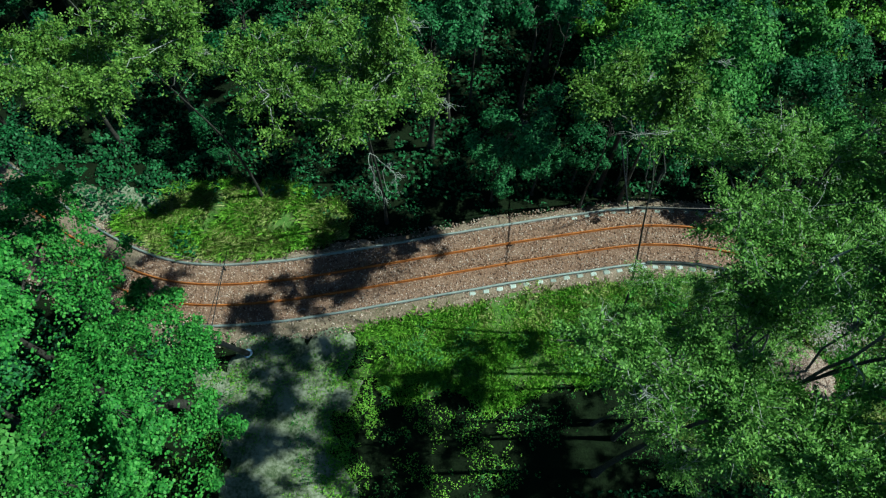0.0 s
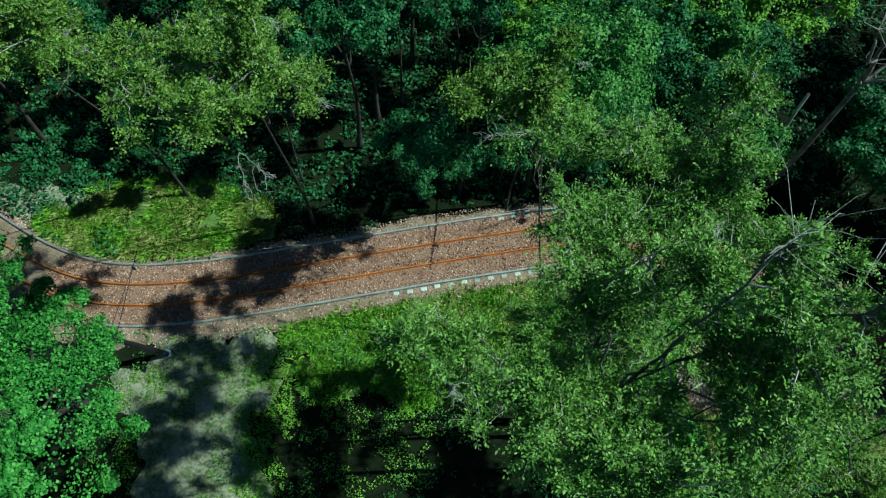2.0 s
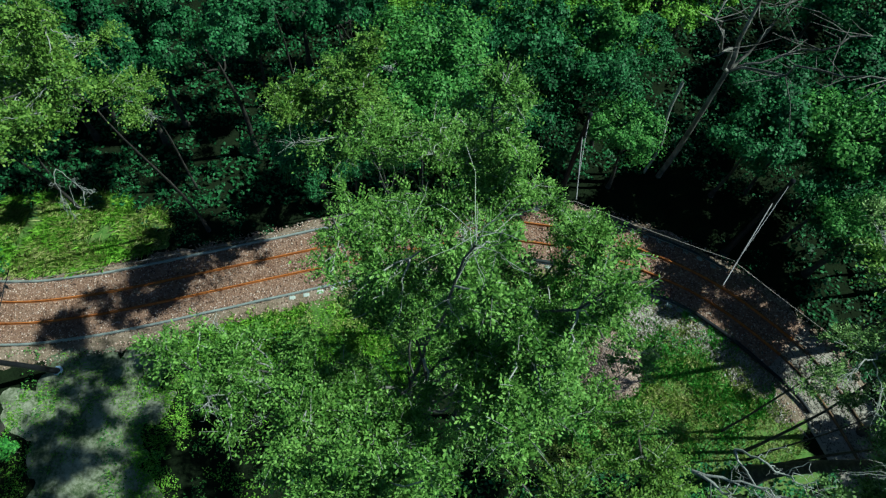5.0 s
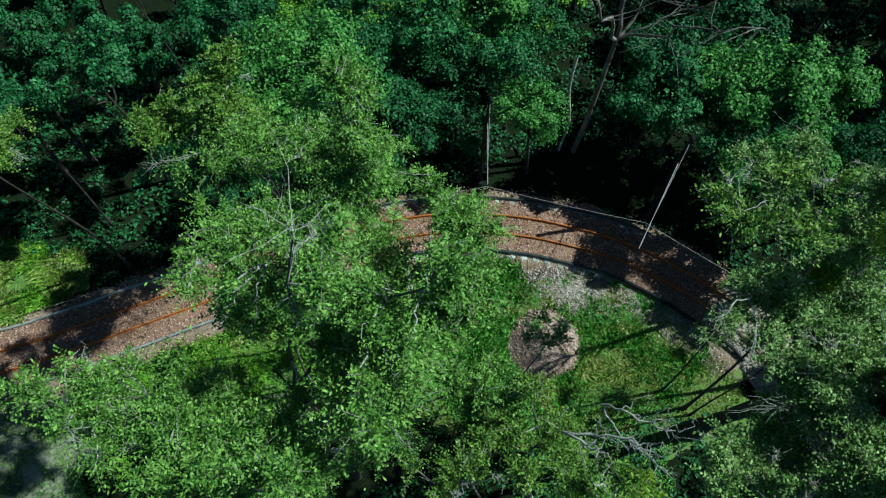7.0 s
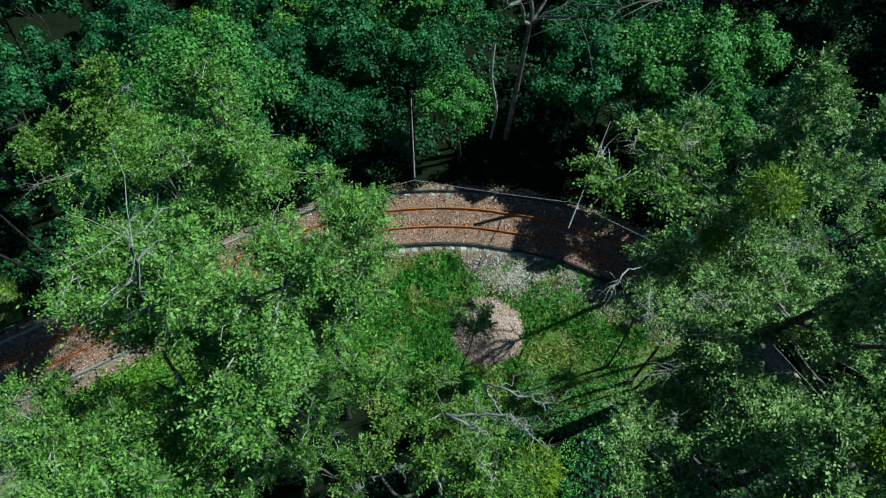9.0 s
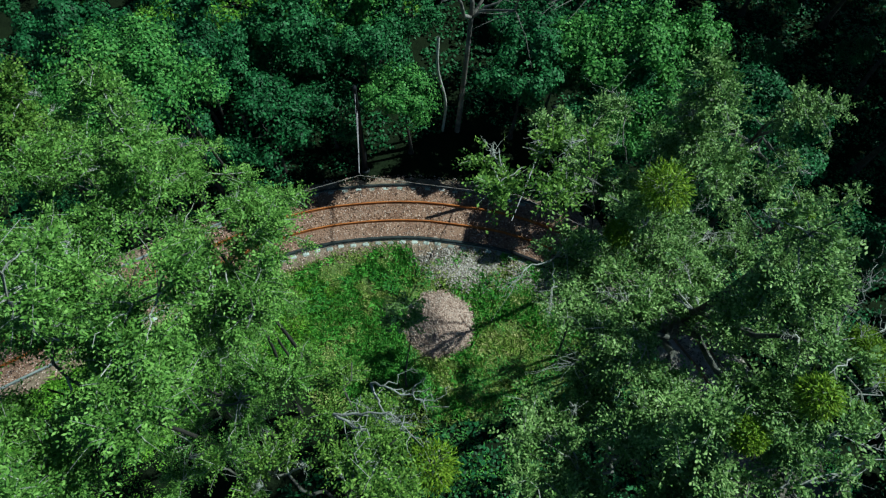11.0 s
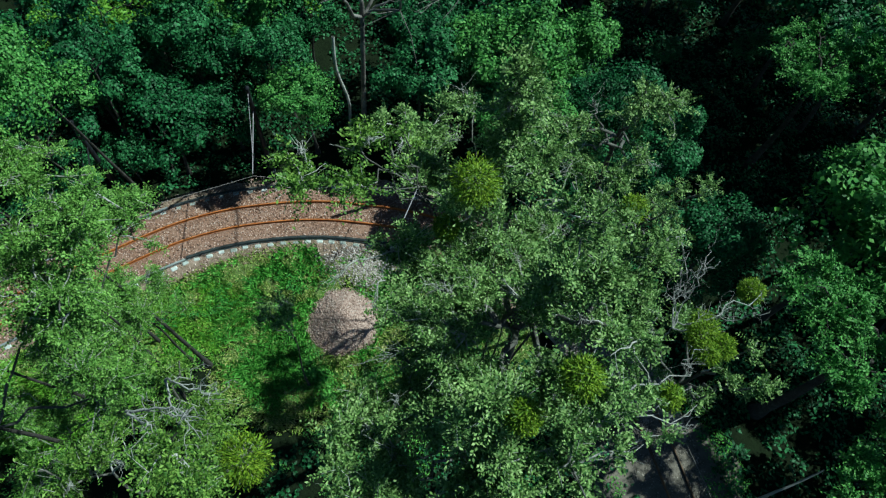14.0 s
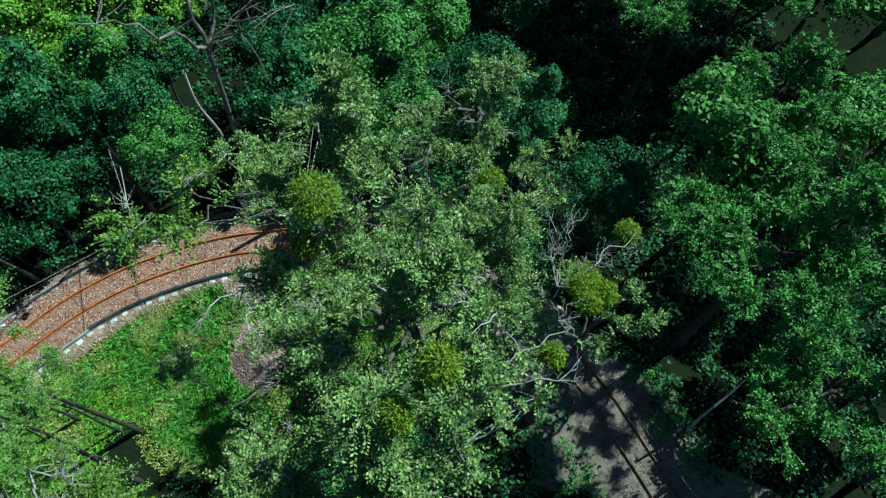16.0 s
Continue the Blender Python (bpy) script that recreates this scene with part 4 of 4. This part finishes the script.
tree("poplar_tree", "tall grey-green poplar carrying mistletoe balls", (26.2, 1.8), (22.8, -0.9, 20.8), (4.0, 4.4, 4.8), leaves=83500, clumps=560, seed=39, trunk_r=0.34, limbs=10, hollow=0.5, **GREY)
tree("poplar_tree", "tall grey-green poplar with leafy upper branches", (26.2, 3.0), (24.0, 4.5, 20.6), (3.1, 2.7, 4.2), leaves=34000, clumps=210, seed=45, trunk_r=0.075, **GREY)
tree("poplar_tree", "grey-green poplar with thin branches reaching over the verge", (25.4, 4.2), (20.2, 3.5, 24.2), (2.0, 1.3, 1.3), leaves=4500, clumps=50, seed=99, trunk_r=0.05, limbs=5, **{**GREY, "leaf": L_OLIVE, "bare": 0.2})
tree("poplar_tree", "tall grey-green poplar with leafy outer branches", (26.9, 2.0), (26.6, 0.8, 17.4), (2.7, 3.6, 3.8), leaves=34000, clumps=250, seed=57, trunk_r=0.08, **GREY)
tree("poplar_tree", "grey-green poplar with sparse leafy branches", (35.2, 8.2), (30.6, 5.2, 16.6), (3.4, 2.6, 2.8), leaves=13500, clumps=140, seed=40, trunk_r=0.24, **GREY)
tree("poplar_tree", "tall grey-green poplar beside others carrying mistletoe", (22.6, -2.2), (19.7, -3.0, 20.6), (2.9, 2.6, 3.8), leaves=46000, clumps=240, seed=78, trunk_r=0.18, **GREY)
tree("poplar_tree", "lower leafy branches of a grey-green poplar group", (26.4, 2.6), (25.2, 2.6, 14.6), (3.2, 3.0, 3.4), leaves=22000, clumps=230, seed=76, trunk_r=0.05, **GREY)
# Added crown that shades the bend; shade-dark leaves keep it dim.
tree("maple_tree", "shade-dark maple crown added to shade the bend", (37.6, 11.2), (37.0, 10.8, 9.4), (2.6, 2.4, 3.0), leaves=13000, clumps=95, seed=77, trunk_r=0.16, leaf=L_SHADED, leaf_len=0.17, clump_r=0.52, style="dome", bare=0.0)
tree("poplar_tree", "low grey-green poplar between the track and tall poplars", (33.0, 3.4), (31.8, 3.0, 13.4), (2.8, 2.3, 3.0), leaves=6500, clumps=70, seed=66, trunk_r=0.16, **GREY)
tree("maple_tree", "rounded bright green maple crown beside tall poplars", (33.2, 12.8), (32.6, 12.2, 7.8), (2.6, 2.0, 2.8), leaves=17000, clumps=110, seed=64, trunk_r=0.16, leaf=L_ALDER, leaf_len=0.16, clump_r=0.52, style="dome", bare=0.0)
tree("maple_tree", "rounded grey-green maple crown at the edge of a hollow", (37.6, 8.2), (37.0, 7.9, 8.8), (2.6, 2.4, 3.0), leaves=17000, clumps=110, seed=65, trunk_r=0.16, leaf=L_BLUE, leaf_len=0.16, clump_r=0.5, style="dome", bare=0.0)
tree("alder_tree", "fresh green alder with a broad crown", (39.4, -5.5), (39.4, -5.3, 13.0), (4.9, 4.7, 4.4), leaves=41000, clumps=300, seed=41, trunk_r=0.28, **ALDER)
tree("alder_tree", "fresh green alder beside gravel", (38.6, -11.2), (36.8, -11.4, 12.2), (4.3, 3.9, 4.0), leaves=28000, clumps=220, seed=42, trunk_r=0.22, **ALDER)
tree("alder_tree", "fresh green alder at the edge of a dark hollow", (46.5, -5.0), (46.0, -5.4, 13.0), (5.2, 5.0, 4.4), leaves=30000, clumps=240, seed=46, trunk_r=0.24, **ALDER)
tree("poplar_sapling", "thin leafy young poplar beside the stone heap", (17.0, 5.6), (17.2, 5.2, 12.4), (0.95, 0.85, 1.4), L_GREY, 0.14, 1100, 26, 49, trunk_r=0.05, limbs=3, clump_r=0.32, bark=M_PALEBARK)
tree("poplar_tree", "slender poplar with mistletoe and bare branch ends", (29.4, -3.6), (29.0, -3.0, 16.2), (2.7, 2.4, 3.2), leaves=6000, clumps=60, seed=43, trunk_r=0.2, **GREY)
tree("alder_tree", "fresh green alder rising out of a dark hollow", (48.6, 8.4), (47.6, 8.2, 10.6), (3.4, 3.2, 3.2), leaves=18000, clumps=150, seed=58, trunk_r=0.2, **ALDER)
tree("alder_tree", "green alder beside a dark hollow", (47.6, 0.6), (47.2, 0.6, 11.2), (3.6, 3.4, 3.4), leaves=20000, clumps=150, seed=62, trunk_r=0.24, **ALDER)
# Added on the sun's side so that the hollow falls into shade.
tree("alder_tree", "tall green alder added at the far edge of a hollow to shade it", (55.0, 3.4), (54.6, 3.6, 12.0), (4.4, 4.0, 4.2), leaves=14000, clumps=150, seed=50, trunk_r=0.26, **ALDER)

for k, (x, y, z, r) in enumerate(((22.85, 2.35, 23.3, 0.62), (22.37, -3.17, 24.9, 0.42), (21.2, -3.3, 24.0, 0.36), (25.74, -3.94, 20.6, 0.34), (29.05, -2.6, 17.8, 0.52), (29.7, -2.2, 17.0, 0.5), (32.6, -1.65, 16.0, 0.45), (28.6, -3.1, 18.2, 0.4), (29.4, -3.1, 17.8, 0.42), (28.4, 1.6, 19.4, 0.45), (22.3, 2.5, 21.0, 0.36), (15.5, -1.3, 21.2, 0.62))):
    rng = np.random.default_rng(70 + k)
    ball = empty("mistletoe", x, y, z)
    tagged(ball, "round yellow-green mistletoe ball in a tree", "mistletoe", "mistletoe balls")
    n = 3000
    d = rng.normal(size=(n, 3))
    d /= np.linalg.norm(d, axis=1)[:, None]
    pos = d * (r * rng.uniform(0.35, 1.0, n) ** 0.5 * (1 + 0.12 * rng.normal(size=n)))[:, None]
    nor = rng.normal(size=(n, 3)) + np.array([0, 0, 0.6])
    nor /= np.linalg.norm(nor, axis=1)[:, None]
    v, f = leaves_data(rng, pos, nor, 0.11, 0.28, d)
    mesh_object("foliage", v, f, L_MISTLE, ball)
    soup = Soup()
    for q in d[:40]:
        soup.add(*tube_data(np.array([(0, 0, 0), q * r * 0.5, q * r * 0.9]), np.array([0.015, 0.01, 0.005]), 3))
    tagged(soup.make("stemwork", M_PALEBARK, ball), kind="stuff")


# ---- dead tree ----
def dead_tree():
    t = empty("dead_tree", 25.9, 20.3)
    tagged(t, "grey dead tree with bare broken branches", "tree")
    rng = np.random.default_rng(88)
    way = spline([(0, 0, -0.1), (-0.05, -0.3, 3.0), (0.1, -0.2, 6.5), (0.3, 0.0, 10.4)], 0.7)
    v, f = tube_data(way, np.linspace(0.18, 0.12, len(way)), 9)
    mesh_object("trunk", v, f, M_DEAD, t, smooth=True)
    fork = np.array([0.3, 0.0, 10.4])
    for tip, r in (((-4.2, -3.2, 17.2), 0.11), ((0.6, 1.4, 17.5), 0.13), ((3.0, -5.6, 15.9), 0.08), ((3.8, 1.4, 16.6), 0.1), ((5.5, -1.2, 13.4), 0.07)):
        tip = np.array(tip)
        limb = bend(fork + np.array([0, 0, -0.4]), tip, np.array([0, 0, 0.6]), 9)
        limb[1:-1] += rng.normal(size=(7, 3)) * 0.16
        v, f = tube_data(limb, np.linspace(r, 0.03, 9), 7)
        mesh_object("limb", v, f, M_DEAD, t, smooth=True)
        soup = Soup()
        for _ in range(14):
            k = rng.integers(3, 9)
            e = limb[k] + rng.normal(size=3) * np.array([1.1, 1.1, 0.6])
            m = (limb[k] + e) / 2 + rng.normal(size=3) * 0.15
            soup.add(*tube_data(np.array([limb[k], m, e]), np.array([0.03, 0.02, 0.008]), 4))
        tagged(soup.make("branchwork", M_DEAD, t), kind="stuff")
    v, f = tube_data(spline([(-0.9, 0.3, 0), (-0.8, 0.3, 3.0), (-1.3, 0.5, 6.0), (-1.2, 0.8, 8.5)], 0.6), 0.09, 7)
    mesh_object("stem", v, f, M_PALEBARK, t, "pale bent stem", smooth=True)


dead_tree()


# ---- lower wood behind and beside the track ----
SHRUB = dict(clump_r=0.56, limbs=5, gaps=0.05, width=0.75, twigs=False, hollow=0.5, ragged=0.35, style="dome", bare=0.0, fill=0.12, group="lower wood")
KINDS = [
    tree("maple_shrub", "young maple with dense dark green leaves in the wood", (28.9, 18.6), (28.9, 18.4, 6.4), (2.7, 2.5, 2.9), L_BLUE, 0.19, 8500, 84, 51, trunk_r=0.12, **SHRUB),
    tree("young_ash", "young ash with fresh green leaves in the wood", (37.4, 17.0), (37.4, 16.8, 6.6), (3.0, 2.8, 3.0), L_ALDER, 0.17, 12500, 110, 52, trunk_r=0.13, **SHRUB),
    tree("hazel_bush", "rounded hazel bush with shade-dark green leaves in the wood", (18.9, 25.3), (18.9, 25.2, 5.0), (2.8, 2.7, 2.7), L_SHADED, 0.18, 8500, 84, 53, trunk_r=0.1, **SHRUB),
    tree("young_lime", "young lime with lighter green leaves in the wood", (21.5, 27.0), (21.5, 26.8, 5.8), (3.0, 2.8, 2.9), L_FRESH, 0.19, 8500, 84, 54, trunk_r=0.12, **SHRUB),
    tree("tall_elder", "tall sparse shade-dark green elder in the wood", (-5.0, 25.2), (-5.0, 24.8, 9.0), (3.2, 3.0, 4.0), L_SHADED, 0.19, 7500, 70, 55, trunk_r=0.16, **{**SHRUB, "gaps": 0.2, "ragged": 0.55, "fill": 0.0}),
    tree("lime_tree", "bright yellow-green lime in the wood", (15.6, 29.6), (15.6, 29.4, 5.2), (3.4, 3.2, 2.8), L_LIME, 0.18, 9500, 96, 61, trunk_r=0.15, **SHRUB),
]
rng = random.Random(12)


def plant(kind, x, y, k):
    s = k * rng.uniform(0.96, 1.04)
    copy_thing(KINDS[kind], pose(x, y, 0, 0, 0, rng.uniform(0, 360)) @ Matrix.Diagonal((s, s, s, 1)))


# bushes along the outside of the bend
for kind, x, y, k in ((0, 4.2, 20.1, 0.6), (0, 6.7, 20.5, 0.58), (0, 9.2, 20.9, 0.62), (0, 12.0, 21.0, 0.6), (2, 15.6, 25.4, 0.95), (0, 22.0, 22.9, 0.9), (2, 14.6, 21.2, 1.05), (0, 13.2, 24.6, 0.95), (1, 22.5, 19.8, 0.88), (2, 18.2, 21.8, 0.85), (0, 24.6, 26.0, 0.8),
                      (0, 32.6, 15.2, 1.0), (2, 31.2, 22.2, 1.15), (2, 35.0, 21.8, 1.2), (1, 34.0, 17.4, 1.12), (0, 31.2, 18.6, 0.95), (2, 34.2, 13.4, 1.0), (0, 36.6, 12.4, 0.9), (0, 34.6, 8.8, 1.0), (2, 40.6, 3.4, 1.05)):
    plant(kind, x, y, k)
# low growth west of maples and under alders; hidden tall elders added for shade
for kind, x, y, k in ((4, -9.4, 26.0, 1.0), (4, -14.6, 26.8, 1.0), (4, -19.0, 25.0, 0.9), (4, -24.5, 24.4, 1.0), (2, -12.0, 23.6, 0.6), (2, 39.2, 2.2, 0.75), (2, -22.5, 20.8, 0.9), (0, -25.5, 17.5, 1.0), (0, -20.0, 7.0, 1.4), (1, -18.0, 1.0, 1.4), (2, -23.0, 13.5, 1.3), (1, 41.5, -17.0, 1.5), (3, 43.0, -1.0, 1.6), (2, 42.5, -11.0, 1.4), (1, 45.5, -14.0, 1.4), (1, 51.5, -5.0, 1.4), (0, 51.0, -10.0, 1.4),
                      (2, 34.8, 2.6, 0.7)):
    plant(kind, x, y, k)
# wood beyond the hollow, mostly out of view, added to shade the hollow
for kind, x, y, k in ((3, 64.5, 15.0, 1.6), (1, 65.0, 22.0, 1.6), (3, 62.0, 28.5, 1.5), (1, 66.0, 8.5, 1.6), (3, 61.0, -1.5, 1.6), (0, 58.0, -6.5, 1.5), (1, 69.0, 2.0, 1.6), (0, 56.0, 30.5, 1.4), (3, 49.5, 31.0, 1.3), (0, 43.0, 29.5, 1.1), (1, 70.0, 12.0, 1.7), (2, 57.0, 7.8, 1.6), (2, 60.0, 4.6, 1.6), (2, 53.6, 9.4, 1.6), (2, 52.6, 13.6, 1.5), (1, 44.0, 24.0, 1.35), (3, 49.0, 22.5, 1.4), (0, 54.0, 19.5, 1.45), (1, 58.5, 16.0, 1.5), (3, 61.5, 11.0, 1.5), (0, 53.0, 25.5, 1.4), (3, 58.5, 22.0, 1.5), (2, 52.5, 15.5, 0.45), (2, 47.0, 17.5, 0.4), (0, 50.5, 21.0, 0.4)):
    plant(kind, x, y, k)
LIMES = ((15.6, 29.6, 0), (19.2, 29.4, 0.95), (22.8, 30.6, 1.0), (12.0, 30.4, 0.95), (26.4, 30.2, 1.0), (17.4, 33.4, 1.1), (22.0, 34.4, 1.1), (29.8, 31.8, 1.0), (12.8, 34.4, 1.1))
for x, y, k in LIMES[1:]:
    plant(5, x, y, k)
# the wood behind
for row in range(4):
    for col in range(15):
        x, y = -33 + col * 5.0 + rng.uniform(-1.2, 1.2) + 2.3 * (row % 2), 26.5 + row * 4.6 + rng.uniform(-1.0, 1.0)
        if rng.random() < 0.12 or (22.5 < x < 34 and y < 29) or (x < -12 and y < 28):
            continue
        if min(math.hypot(x - a, y - c) for a, c, _ in LIMES) < 3.0:
            continue
        if x < 11 and y < 33:
            plant(4, x, y, 0.95)
        else:
            plant(rng.choice((3, 3, 1, 0)) if y > 33 else rng.choice((0, 2)), x, y, 1.05)


# ---- fallen and broken wood ----
stem = spline([(35.9, -9.4, -0.1), (35.6, -9.05, 3.6), (36.6, -9.0, 5.0), (37.6, -8.9, 6.2)], 0.4)
v, f = tube_data(stem, np.linspace(0.11, 0.035, len(stem)), 8)
tagged(mesh_object("broken_trunk", v, f, M_PALEWOOD, smooth=True), "pale broken dead trunk leaning among alders", "dead wood")


def crooked(rng, a, b, n, bow):
    """A wandering way from a to b."""
    t = np.linspace(0, 1, n)
    step = rng.normal(size=(n, 3)) * bow * np.linalg.norm(b - a) / math.sqrt(n)
    drift = np.cumsum(step, axis=0)
    drift -= drift[:1] + (drift[-1:] - drift[:1]) * t[:, None]
    return a + (b - a) * t[:, None] + drift


def bare_limb(name, label, root, tips, seed, r=0.07, spread=0.5):
    """A leafless pale limb that forks twice into thin crooked twigs."""
    rng = np.random.default_rng(seed)
    top = empty(name, *root)
    tagged(top, label, "dead branch")
    for tip in tips:
        limb = crooked(rng, np.zeros(3), np.array(tip) - np.array(root), 11, 0.14)
        v, f = tube_data(limb, np.linspace(r, 0.008, 11), 5)
        mesh_object("branch", v, f, M_PALEWOOD, top, smooth=True)
        soup = Soup()
        for _ in range(9):
            k = int(rng.integers(3, 10))
            ahead = limb[k + 1] - limb[k - 1]
            ahead /= np.linalg.norm(ahead) + 1e-9
            fork = crooked(rng, limb[k], limb[k] + (ahead * 0.9 + rng.normal(size=3) * 0.7) * spread * rng.uniform(0.6, 1.3), 6, 0.3)
            soup.add(*tube_data(fork, np.linspace(0.011, 0.005, 6), 4))
            for _ in range(3):
                q = fork[int(rng.integers(2, 6))]
                soup.add(*tube_data(crooked(rng, q, q + (ahead * 0.6 + rng.normal(size=3) * 0.8) * spread * 0.45, 4, 0.3), np.linspace(0.006, 0.003, 4), 3))
        tagged(soup.make("branchwork", M_PALEWOOD, top), kind="stuff")


bare_limb("dead_branch", "thick pale forked dead limb over a leafy crown", (13.9, 0.1, 23.3), ((15.3, -0.9, 24.2), (14.5, -0.8, 24.0)), 95, 0.036, 0.3)
bare_limb("dead_branch", "pale crooked dead branch over a leafy crown", (14.8, 0.4, 23.4), ((15.3, -1.3, 24.3), (15.8, -0.5, 24.0)), 97, 0.028, 0.28)
bare_limb("dead_branch", "bare twig ends hanging from a poplar", (-1.4, 11.0, 19.0), ((-0.9, 9.6, 18.4), (-0.6, 9.9, 18.6)), 92, 0.012, 0.26)
bare_limb("dead_branch", "bare pale branch ends of a slender poplar", (28.6, -1.9, 17.2), ((30.4, -0.6, 18.6), (32.9, -1.6, 16.1), (29.6, -0.2, 18.8), (30.2, -2.6, 18.6), (28.9, -0.6, 19.0)), 93, 0.028)
bare_limb("dead_branch", "pale branch reaching out of a poplar crown", (22.6, -3.0, 20.6), ((26.4, -4.4, 20.4), (27.0, -3.6, 20.8)), 94, 0.045)
